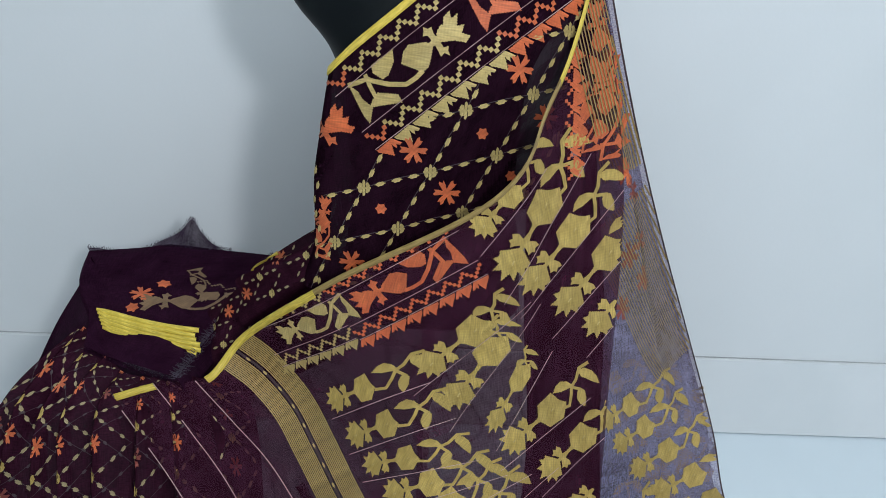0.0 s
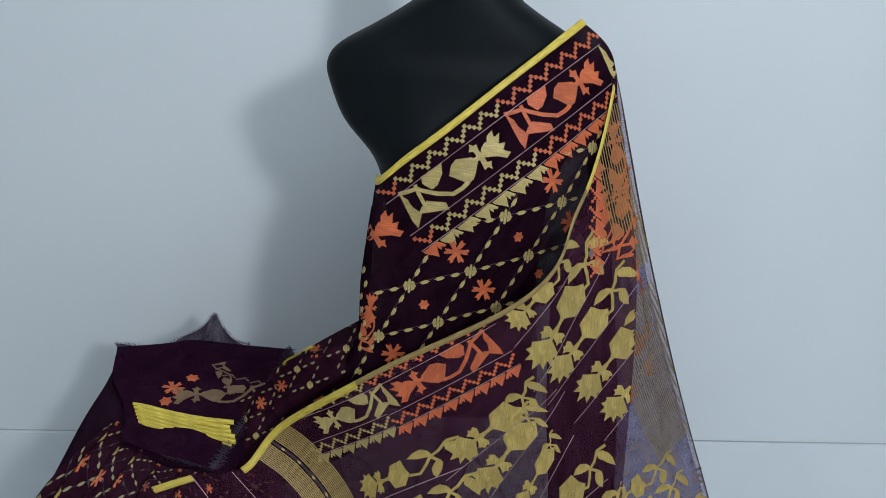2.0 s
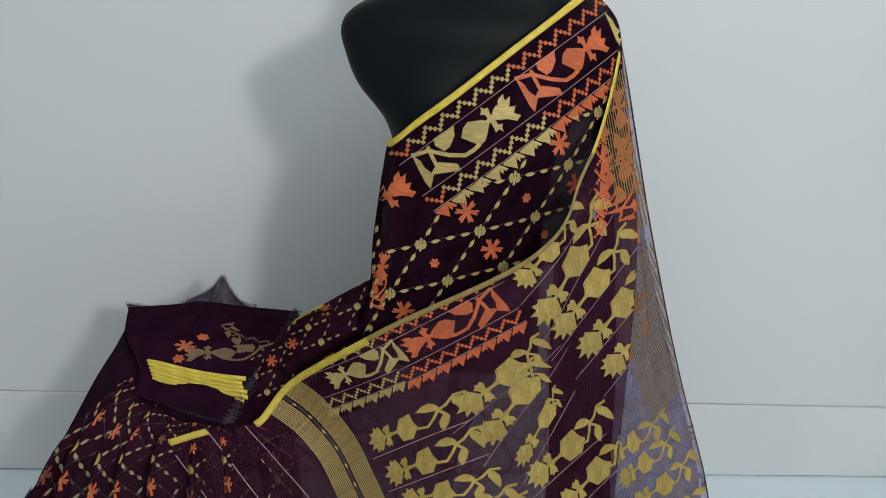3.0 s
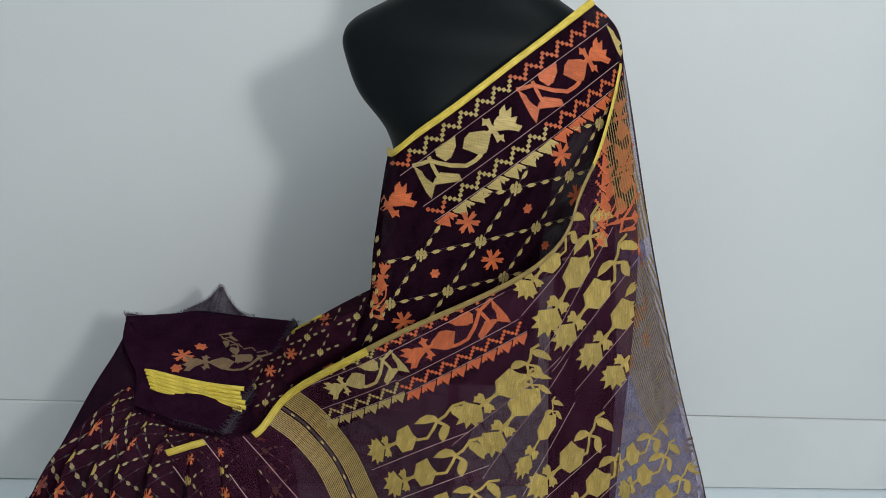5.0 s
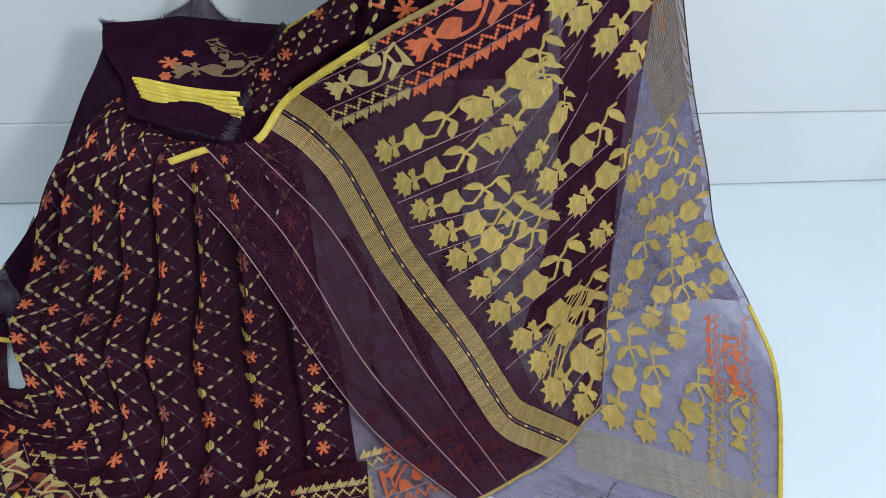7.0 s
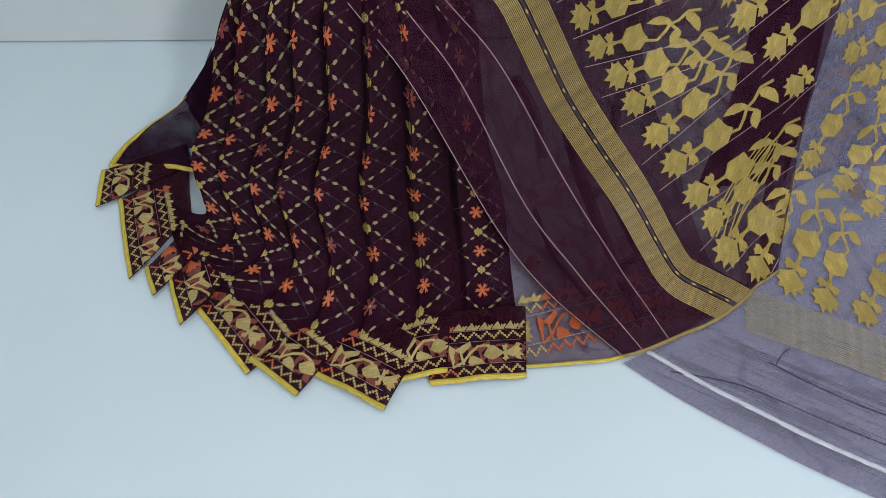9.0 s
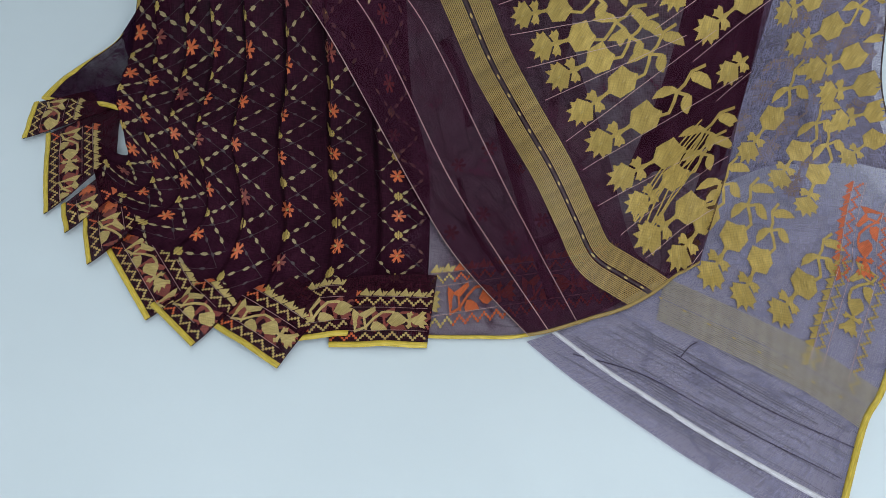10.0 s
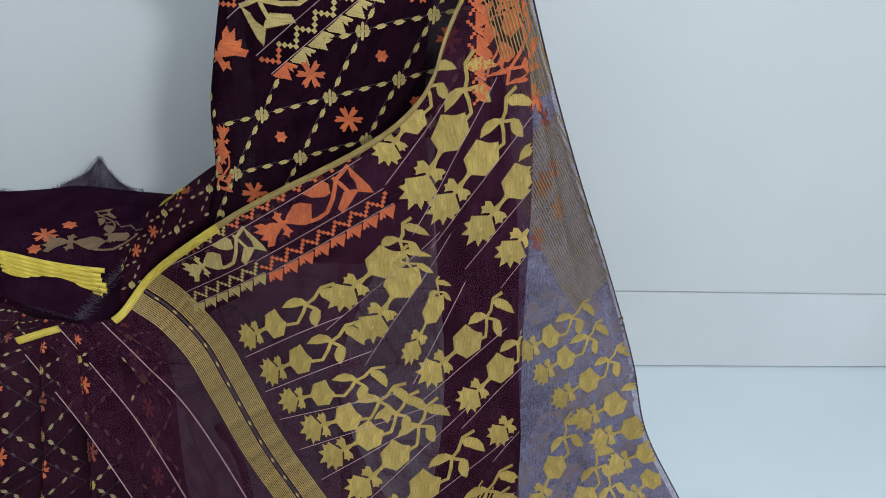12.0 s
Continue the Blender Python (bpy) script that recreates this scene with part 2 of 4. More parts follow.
class Chart:
    """A flat pattern laid on a cloth: x to the right and n up along the slope, dropped on the cloth along one direction."""

    def __init__(self, sheet, way=(0.0, 0.75, -0.66)):
        self.tree = sheet.tree
        self.way = Vector(way).normalized()
        self.ex = Vector((1, 0, 0))
        self.ey = self.ex.cross(self.way).normalized()
        if self.ey.z < 0 or (abs(self.ey.z) < 1e-6 and self.ey.y < 0):
            self.ey = -self.ey

    def to(self, point):
        return self.ex.dot(Vector(point)), self.ey.dot(Vector(point))

    def drop(self, x, n, lift):
        o = self.ex * x + self.ey * n - self.way * 3.0
        hit, normal, _, _ = self.tree.ray_cast(o, self.way)
        if hit is None:
            return None
        if normal.dot(self.way) > 0:
            normal = -normal
        return hit + normal * lift


def cut_up(outline, step=0.009):
    """Triangles no larger than the step that fill an outline."""
    tris = [tuple(outline[i] for i in tri) for tri in tessellate_polygon([[Vector((x, y, 0)) for x, y in outline]])]
    out = []
    while tris:
        a, b, c = tris.pop()
        la, lb, lc = math.dist(b, c), math.dist(a, c), math.dist(a, b)
        if max(la, lb, lc) <= step:
            out.append((a, b, c))
        elif la >= lb and la >= lc:
            m = ((b[0] + c[0]) / 2, (b[1] + c[1]) / 2)
            tris += [(a, b, m), (a, m, c)]
        elif lb >= lc:
            m = ((a[0] + c[0]) / 2, (a[1] + c[1]) / 2)
            tris += [(a, b, m), (m, b, c)]
        else:
            m = ((a[0] + b[0]) / 2, (a[1] + b[1]) / 2)
            tris += [(a, m, c), (m, b, c)]
    return out


class Laid(Chart):
    """A pattern laid in the cloth's own measure, so that it follows each fold."""

    def __init__(self, sheet, width, height):
        self.grid, self.nu, self.nv, self.size = sheet.grid, sheet.nu, sheet.nv, (width, height)
        self.width, self.height = width, height

    def drop(self, x, n, lift):
        u, v = x / self.width * self.nu, (1 - n / self.height) * self.nv
        if not (0 <= u < self.nu and 0 <= v < self.nv):
            return None
        i, j = int(u), int(v)
        a, c = u - i, v - j
        g = self.grid
        p = (1 - c) * ((1 - a) * g[j, i] + a * g[j, i + 1]) + c * ((1 - a) * g[j + 1, i] + a * g[j + 1, i + 1])
        nrm = np.cross(g[j, i + 1] - g[j, i], g[j + 1, i] - g[j, i])
        nrm = nrm / (np.linalg.norm(nrm) + 1e-9)
        if nrm[1] - 0.6 * nrm[2] > 0:
            nrm = -nrm
        return Vector(p + nrm * lift)


class Motif:
    """A woven figure made of outlines, in metres: x along the row, y across it."""

    def __init__(self, outlines, step=0.009):
        key, self.points, self.tris = {}, [], []
        for o in outlines:
            for tri in cut_up(o, step):
                ids = []
                for p in tri:
                    k = (round(p[0], 5), round(p[1], 5))
                    if k not in key:
                        key[k] = len(self.points)
                        self.points.append(p)
                    ids.append(key[k])
                self.tris.append(tuple(ids))


class Weave:
    """Collects figures dropped on a cloth; each can become a part of its own or join the rest."""

    def __init__(self, chart, parent):
        self.chart, self.parent, self.rest = chart, parent, {}

    def lay(self, motif, at, along, across, material, name="woven_motif", single=True, lift=0.0009, size=1.0, area=None):
        verts, ok, uvs = [], [], []
        for px, py in motif.points:
            x = at[0] + size * (px * along[0] + py * across[0])
            n = at[1] + size * (px * along[1] + py * across[1])
            p = self.chart.drop(x, n, lift) if area is None or area(x, n) else None
            ok.append(p is not None)
            verts.append(p if p is not None else Vector((0, 0, 0)))
            uvs.append((px, py))
        faces = [t for t in motif.tris if ok[t[0]] and ok[t[1]] and ok[t[2]]
                 and max((verts[t[0]] - verts[t[1]]).length, (verts[t[1]] - verts[t[2]]).length, (verts[t[0]] - verts[t[2]]).length) < 0.035]
        if len(faces) < max(1, 0.25 * len(motif.tris)):
            return
        used = sorted({i for t in faces for i in t})
        back = {i: k for k, i in enumerate(used)}
        verts, uvs = [verts[i] for i in used], [uvs[i] for i in used]
        faces = [tuple(back[i] for i in t) for t in faces]
        if single:
            adopt(mesh_part(name, verts, faces, material, None, "", uvs, False), self.parent)
        else:
            v, f, w = self.rest.setdefault((name, material.name), ([], [], []))
            f += [tuple(i + len(v) for i in t) for t in faces]
            v += verts
            w += uvs

    def strip(self, points, material, off=0.0, width=0.0015, name="woven_line", single=False, lift=0.0010, area=None):
        """A narrow strip along a smooth line of the pattern, set off to its side."""
        n = max(6, int(12 * len(points) * min(1.0, math.dist(points[0], points[-1]) / 0.2)))
        p = spline(np.array(points), np.linspace(0, 1, n + 1))
        t = np.gradient(p, axis=0)
        t /= np.linalg.norm(t, axis=1)[:, None]
        o = np.stack([-t[:, 1], t[:, 0]], axis=1)
        rows = []
        for k in range(n + 1):
            pair = [self.chart.drop(*(p[k] + o[k] * (off + d)), lift) for d in (-width / 2, width / 2)]
            keep = pair[0] is not None and pair[1] is not None and (area is None or area(*p[k]))
            rows.append(pair if keep else None)
        v, f, w = self.rest.setdefault((name, material.name), ([], [], []))
        for k in range(n):
            if rows[k] and rows[k + 1] and (rows[k][0] - rows[k + 1][0]).length < 0.05:
                i = len(v)
                v += [rows[k][0], rows[k][1], rows[k + 1][1], rows[k + 1][0]]
                w += [(0.0, k * 0.01), (width, k * 0.01), (width, k * 0.01 + 0.01), (0.0, k * 0.01 + 0.01)]
                f.append((i, i + 1, i + 2, i + 3))

    def close(self):
        for (name, mat), (v, f, w) in self.rest.items():
            ob = adopt(mesh_part(name, v, f, bpy.data.materials[mat], None, "", w, False), self.parent)
            tagged(ob, kind="stuff")


def lay_spray(weave, fan, bud, material, across=1.0, area=None, lift=0.0009, spread=1.0):
    """One spray between the middles of its fan and its bud: fan, cross, bud, stem and leaves, each a part of its own, with a pale spot on fan and bud."""
    fan, bud = Vector(fan), Vector(bud)
    along = (bud - fan) / 0.062
    side = Vector((-along.y, along.x)).normalized() * across * (0.55 + 0.5 * along.length)
    at = fan + along * 0.021
    reach = along * max(1.0, 0.98 / along.length) * spread
    for name, motif in SPRAY:
        if name in ("stem", "leaf"):
            weave.lay(motif, bud - reach * 0.043, reach, side * 0.9, material, name, True, lift, area=area)
        else:
            weave.lay(motif, at, along, side, material, name, True, lift, area=area)
    weave.lay(EYE_SPOT, at, along, side, BEIGE, "pale_spot", False, lift=lift + 0.0006, area=area)


def ribbon(points, width):
    """The outline of a narrow strip along a line of points."""
    p = [Vector((x, y)) for x, y in points]
    left, right = [], []
    for i, q in enumerate(p):
        d = (p[min(i + 1, len(p) - 1)] - p[max(i - 1, 0)]).normalized()
        o = Vector((-d.y, d.x)) * width / 2
        left.append(tuple(q + o))
        right.append(tuple(q - o))
    return left + right[::-1]


def toothed(outline, pitch=0.0013, depth=0.0010):
    """The outline with the fine steps that the weft leaves along its edges."""
    out = []
    for i, (x0, y0) in enumerate(outline):
        x1, y1 = outline[(i + 1) % len(outline)]
        d = math.hypot(x1 - x0, y1 - y0)
        n = int(d / pitch)
        out.append((x0, y0))
        for k in range(1, n):
            o = depth * (0.5 if k % 2 else -0.5)
            out.append((x0 + (x1 - x0) * k / n + (y1 - y0) / d * o, y0 + (y1 - y0) * k / n - (x1 - x0) / d * o))
    return out


def mm(*pairs):
    return [(x / 1000, y / 1000) for x, y in pairs]


# figures of the weave
FAN = mm((-5, 1.5), (-16, 20), (-21, 17), (-26, 22), (-28, 13), (-37, 15), (-33, 6), (-43, 0), (-33, -4), (-38, -13), (-28, -11), (-28, -21), (-22, -17), (-16, -20), (-5, -1.5))
CROSS = [mm((-6, -2), (-3, -3), (-7, -10), (-9, -12), (-5, -14), (-4, -18), (0, -15), (4, -18), (6, -12), (4, -4), (12, -2), (12, 2), (4, 4), (7, 12), (4, 18), (0, 15), (-3, 18), (-5, 14), (-9, 12), (-6, 9), (-3, 3), (-6, 2))]
BUD = mm((9, -1.8), (20, -3), (27, -18), (48, -20), (62, -5), (55, 4), (51, 19), (28, 17), (20, 3), (9, 1.8))
STEM = ribbon(mm((56, -9), (70, -13), (81, -2), (88, 8), (100, 12), (113, 23), (130, 21)), 0.0048)
TWIG = ribbon(mm((78, 17), (88, 8), (100, -6)), 0.0042)
LEAF_A = mm((91, 10), (86, 19), (77, 25), (67, 24), (58, 18), (70, 12), (82, 9))
LEAF_B = mm((98, 0), (103, -9), (99, -20), (90, -30), (86, -21), (86, -12), (92, -4))
LEAF_C = mm((110, 22), (121, 18), (128, 8), (130, -3), (127, -15), (120, -6), (114, 4), (109, 11))
SPRAY = [("fan_flower", Motif([toothed(FAN)])), ("cross_flower", Motif(CROSS)), ("bud", Motif([toothed(BUD)])), ("stem", Motif([STEM, TWIG])), ("leaf", Motif([toothed(LEAF_A)])), ("leaf", Motif([toothed(LEAF_B)])), ("leaf", Motif([toothed(LEAF_C)]))]
EYE_SPOT = Motif([mm((38, -2), (43, -1), (44, 1), (39, 0)), mm((-24, -2), (-19, -1), (-19, 1), (-24, 0))])
PETAL = ((0.30, -24), (0.62, -20), (0.94, -14), (0.80, -5), (1.0, 6), (0.86, 14), (0.55, 18))
BLOSSOM = Motif([[(0.0125 * r * math.cos(radians(a + 60 * k)), 0.0125 * r * math.sin(radians(a + 60 * k))) for k in range(6) for r, a in PETAL]])
HEART = Motif([mm((-1.6, -1), (-0.4, -1.8), (1.6, -0.6), (1, 1.4), (-1, 1.6))])
SMALL_BLOSSOM = Motif([[(0.0065 * (1.0 if k % 2 == 0 else 0.7) * math.cos(k * math.tau / 12), 0.0065 * (1.0 if k % 2 == 0 else 0.7) * math.sin(k * math.tau / 12)) for k in range(12)]])
ROSETTE = Motif([mm((-1.6, -9), (0.6, -9.5), (1.6, -6), (1.4, 8), (-0.4, 9.5), (-1.8, 7)), mm((-6.5, -4), (-4.5, -6.5), (-2.2, -5.5), (-2.3, 5), (-4.8, 6), (-7, 3)), mm((2.2, -6), (4.8, -5.5), (7, -3), (6.4, 4), (4.2, 6.5), (2.1, 5.5)), mm((-8, -1), (8, -1), (8, 1), (-8, 1))])
DASH = Motif([mm((-7, 0.4), (-4.6, -0.8), (-3.6, -2.4), (3.2, -2.2), (3.8, -1.2), (7, -0.4), (4.4, 0.9), (3.4, 2.3), (-3.4, 2.1), (-4.2, 1.0))])
BIRD_OUTLINES = [
    ("fan_flower", [mm((5, -2), (12, -9), (19, -12), (20.6, -10), (25, -16), (34, -18), (31, -10), (39, -10.6), (31, -0.6), (38, 2), (31, 8), (36, 15), (29, 18), (20, 9), (9, 2.7))]),
    ("cross_flower", [mm((8, 1.8), (7.7, 8), (12.5, 10), (9.5, 13.4), (8, 18.6), (5, 13), (-0.2, 14), (1, 8), (2, 1.3), (-3.5, 0.5), (-5, -3.7), (1.8, -5), (1.9, -11), (-2.8, -13.5), (1, -17), (3, -21), (5.8, -16.6), (10, -15.8), (7.8, -9), (8.3, -3.4), (12, 0))]),
    ("bud", [mm((5.7, -0.7), (-1.5, 1.9), (-8.4, 8.5), (-16, 14.4), (-23, 15), (-27, 10), (-36.5, -5), (-28, -13.6), (-19.4, -16), (-4.3, -7.7), (0.5, -2))]),
    ("leaf", [mm((-34, -23.5), (-41, -12.4), (-53, -4.6), (-61, -5), (-65.6, -16), (-62.7, -24), (-52, -24), (-41, -23))]),
    ("leaf", [mm((-90, 9), (-83, 5), (-74, 1.9), (-57.5, 16.7), (-58.6, 26), (-70, 20))]),
    ("leaf", [mm((-94, -24), (-90, -11.5), (-91, -3), (-87, 11), (-100, 22.5), (-100.7, 13), (-98, -4))]),
    ("stem", [ribbon(mm((-23, 13.7), (-33, 15), (-45, 14), (-59, 3), (-70, -9.7), (-74, -16), (-85, -19.7), (-95, -24)), 0.005), ribbon(mm((-73, -21), (-76, -9), (-78, 4)), 0.0045)]),
]
BIRD_PARTS = [(name, Motif([o if name in ("stem", "cross_flower") else toothed(o) for o in lines])) for name, lines in BIRD_OUTLINES]
BIRD = Motif([o for _, lines in BIRD_OUTLINES for o in lines])
STEPS = Motif([mm((4.1 * k, h), (4.1 * k + 4.6, h), (4.1 * k + 4.6, h + 4.6), (4.1 * k, h + 4.6)) for k, h in enumerate((0, 4.1, 8.2, 12.3, 8.2, 4.1))])
TOOTH = Motif([toothed(mm((0, 0), (20, -1), (17, 6), (13, 16), (7, 9), (2, 4)), 0.0013, 0.0008), mm((19, -3), (23, 1), (28, 9), (25, 10), (22, 7), (20, 11), (18, 6))])


def border(weave, at, along, inward, length, colours, scale=1.0, first=0.0, teeth=True, single=True, area=None, spill=True, lift=0.0009, repeat=0.152):
    """The woven border beside a selvedge: stepped chain, flower sprays, stepped chain, a row of teeth."""
    a, i = Vector(along).normalized(), Vector(inward).normalized()
    at = Vector(at)
    stretch = repeat / 0.152
    repeat *= scale

    def colour(s):
        return colours[int(math.floor((s - first) / repeat)) % len(colours)]

    s = 0.0
    while s < length:
        for depth in (0.011, 0.082):
            weave.lay(STEPS, at + a * s + i * depth * scale, a, i, colour(s), "stepped_chain", False, lift, size=scale, area=area)
        if teeth:
            weave.lay(TOOTH, at + a * s + i * 0.103 * scale, a, i, colour(s), "toothing", False, lift, size=scale, area=area)
        s += 0.0246 * scale
    s = first - (repeat if spill else 0)
    while s < length + (repeat if spill else -0.45 * repeat):
        p = at + a * (s + 0.64 * repeat) + i * 0.054 * scale
        for name, motif in BIRD_PARTS:
            weave.lay(motif, p, a * stretch, i, colour(s + 0.01), name, single, lift, size=scale, area=area)
        s += repeat
    for depth in (0.031, 0.078, 0.101):
        n = max(2, int(length / 0.03))
        line = Motif([ribbon([(length * k / n, 0) for k in range(n + 1)], 0.0008)], 0.03)
        weave.lay(line, at + i * depth * scale, a, i, THREAD, "fine_line", False, lift=0.0012, area=area)


def lattice(weave, origin, a, b, cells_a, cells_b, area=None, dashes=3, size=1.0, shift=0, knots=1, rare=False, stems=True, dash=None):
    """Chains of short dashes in rhombs, with rosettes at the crossings and blossoms inside."""
    o, a, b = Vector(origin), Vector(a), Vector(b)
    for i in range(cells_a + 1):
        for j in range(cells_b + 1):
            node = o + a * i + b * j
            if (i + j) % knots == 0:
                weave.lay(ROSETTE, node, (1, 0), (0, 1), BEIGE, "rosette", False, size=size, area=area)
            for step in (a, b):
                d = step.normalized()
                if stems:
                    weave.strip([tuple(node), tuple(node + step * 0.5 + Vector((-d.y, d.x)) * 0.002), tuple(node + step)], GHOST, 0.0, 0.0008, "chain_thread", lift=0.0007, area=area)
                for k in range(dashes):
                    p = node + step * ((k + 1) / (dashes + 1))
                    weave.lay(DASH, p, d, (-d.y, d.x), dash or BEIGE, "dash_chain", False, size=size, area=area)
            if rare and ((i + j) % 2 or (i - j) % 4):
                continue
            middle = node + (a + b) * 0.5
            kind = BLOSSOM if (rare or (i + j + shift) % 2 == 0) else SMALL_BLOSSOM
            weave.lay(kind, middle, (1, 0), (0, 1), ORANGE, "blossom", True, size=size * (1.3 if kind is BLOSSOM else 1.1), area=area)

# ---- the room ----
def structure(ob, label, category):
    return tagged(ob, label, category, kind="structure")


structure(box("floor", (-2.4, -2.4, -0.08), (2.4, 1.42, 0.0), FLOOR), "smooth white floor with a bluish sheen", "floor")
structure(box("wall_north", (-2.4, 1.316, 0.0), (2.4, 1.42, 2.6), WALL), "plain white painted wall behind the mannequin", "wall")
# these three walls and the ceiling are unseen, added to bounce fill light
structure(box("wall_south", (-2.4, -2.5, 0.0), (2.4, -2.4, 2.6), WALL), "plain white painted wall", "wall")
structure(box("wall_west", (-2.5, -2.5, 0.0), (-2.4, 1.42, 2.6), WALL), "plain white painted wall", "wall")
structure(box("wall_east", (2.4, -2.5, 0.0), (2.5, 1.42, 2.6), WALL), "plain white painted wall", "wall")
structure(box("ceiling", (-2.5, -2.5, 2.6), (2.5, 1.42, 2.7), CEILING), "plain white ceiling", "ceiling")
structure(box("baseboard", (-2.4, 1.309, 0.0025), (2.4, 1.3155, 0.188), SKIRTING, 0.0015), "white painted baseboard with a thin open joint above", "baseboard")
structure(box("trim", (-2.4, 1.3145, 0.1884), (2.4, 1.3158, 0.1896), JOINT), "thin grey joint above the baseboard", "joint")

# ---- the mannequin ----
# height, half width, half depth, middle in x, middle in y
SECTIONS = [
    (1.320, 0.047, 0.050, -0.006, 0.955), (1.160, 0.047, 0.050, -0.006, 0.952), (1.110, 0.049, 0.052, -0.006, 0.952),
    (1.078, 0.058, 0.056, -0.005, 0.950), (1.060, 0.080, 0.056, -0.003, 0.948), (1.036, 0.120, 0.055, 0.0, 0.946),
    (1.008, 0.166, 0.054, 0.0, 0.944), (0.984, 0.180, 0.057, 0.0, 0.942), (0.955, 0.174, 0.062, 0.0, 0.942), (0.915, 0.156, 0.070, 0.0, 0.940),
    (0.870, 0.122, 0.082, 0.004, 0.938), (0.820, 0.108, 0.084, 0.006, 0.938), (0.740, 0.104, 0.076, 0.008, 0.940), (0.680, 0.104, 0.070, 0.010, 0.942),
    (0.620, 0.112, 0.072, 0.012, 0.945), (0.550, 0.120, 0.076, 0.012, 0.946), (0.520, 0.120, 0.074, 0.012, 0.946), (0.514, 0.090, 0.055, 0.012, 0.946),
]


def mannequin_mesh():
    n = 72
    s = np.linspace(0, 1, 90)
    prof = spline(SECTIONS, s)
    verts, faces = [], []
    for z, hw, hd, cx, cy in prof:
        for k in range(n):
            a = k / n * math.tau
            c, d = math.cos(a), math.sin(a)
            x = math.copysign(abs(c) ** 0.88, c) * hw
            y = math.copysign(abs(d) ** 0.92, d) * hd
            if d < 0:
                bust = math.exp(-((z - 0.865) / 0.055) ** 2) * math.exp(-((abs(x) - 0.065) / 0.04) ** 2)
                y -= 0.012 * bust
            verts.append((cx + x, cy + y, z))
    for r in range(len(prof) - 1):
        for k in range(n):
            faces.append((r * n + k, r * n + (k + 1) % n, (r + 1) * n + (k + 1) % n, (r + 1) * n + k))
    verts += [(prof[0][3], prof[0][4], prof[0][0] + 0.004), (prof[-1][3], prof[-1][4], prof[-1][0] - 0.004)]
    last = (len(prof) - 1) * n
    for k in range(n):
        faces.append((len(verts) - 2, (k + 1) % n, k))
        faces.append((len(verts) - 1, last + k, last + (k + 1) % n))
    return mesh_part("mannequin", verts, [f[::-1] for f in faces], BLACK)


tagged(mannequin_mesh(), "matte black headless female display torso under draped cloth", "mannequin")
stand = empty("mannequin_stand", (0.012, 0.95, 0.0), "thin white painted stand hidden under the drape", "stand")


def turned(name, profile, material, at, parent):
    n, verts, faces = 28, [], []
    for r, z in profile:
        verts += [(at[0] + r * math.cos(k / n * math.tau), at[1] + r * math.sin(k / n * math.tau), z) for k in range(n)]
    for j in range(len(profile) - 1):
        faces += [(j * n + k, j * n + (k + 1) % n, (j + 1) * n + (k + 1) % n, (j + 1) * n + k) for k in range(n)]
    return adopt(mesh_part(name, verts, faces, material), parent)


turned("base_plate", ((0.0, 0.008), (0.072, 0.008), (0.078, 0.006), (0.08, 0.001), (0.0, 0.001)), CEILING, (0.012, 0.95), stand)
turned("pole", ((0.0, 0.512), (0.009, 0.512), (0.009, 0.0085), (0.0, 0.0085)), CEILING, (0.012, 0.95), stand)

# ---- the saree ----
saree = empty("saree", (0.0, 0.85, 0.0), "plum organza saree with gold and orange motifs, draped on a mannequin", "saree")


def waves(u, v, seed, fu, fv, amp):
    return amp * (np.sin(fu * u + 1.7 * seed + 2.1 * np.sin(fv * v + seed)) + 0.6 * np.sin(1.9 * fu * u - 0.7 * fv * v + 3.1 * seed))


# bodice: guides from the upper selvedge down to the waist, armpit to shoulder
BODICE = [
    [(-0.113, 0.930, 0.846), (-0.109, 0.862, 0.862), (-0.082, 0.848, 0.892), (-0.037, 0.841, 0.932), (0.025, 0.859, 0.982), (0.081, 0.881, 1.025), (0.128, 0.924, 1.055)],
    [(-0.118, 0.930, 0.795), (-0.118, 0.849, 0.803), (-0.077, 0.830, 0.829), (-0.024, 0.812, 0.860), (0.036, 0.816, 0.901), (0.099, 0.840, 0.947), (0.172, 0.915, 1.014)],
    [(-0.116, 0.930, 0.735), (-0.127, 0.845, 0.738), (-0.087, 0.826, 0.752), (-0.032, 0.818, 0.778), (0.028, 0.812, 0.819), (0.081, 0.818, 0.863), (0.180, 0.888, 0.925)],
    [(-0.120, 0.930, 0.652), (-0.129, 0.850, 0.655), (-0.097, 0.830, 0.672), (-0.048, 0.822, 0.695), (0.008, 0.826, 0.727), (0.063, 0.835, 0.766), (0.170, 0.890, 0.800)],
    [(-0.140, 0.930, 0.588), (-0.146, 0.862, 0.590), (-0.115, 0.848, 0.583), (-0.065, 0.836, 0.610), (-0.001, 0.838, 0.645), (0.072, 0.850, 0.690), (0.175, 0.905, 0.700)],
]
bodice = Sheet(BODICE, 60, 44, lambda u, v: waves(u, v, 1, 9, 5, 0.0008) * (0.3 + v))
bodice.put("bodice_drape", BODICE_CLOTH, saree, "dark plum drape across the chest")
bodice.edge("selvedge", YELLOW, saree, row=0, width=0.0082, inward=1, label="yellow woven selvedge")

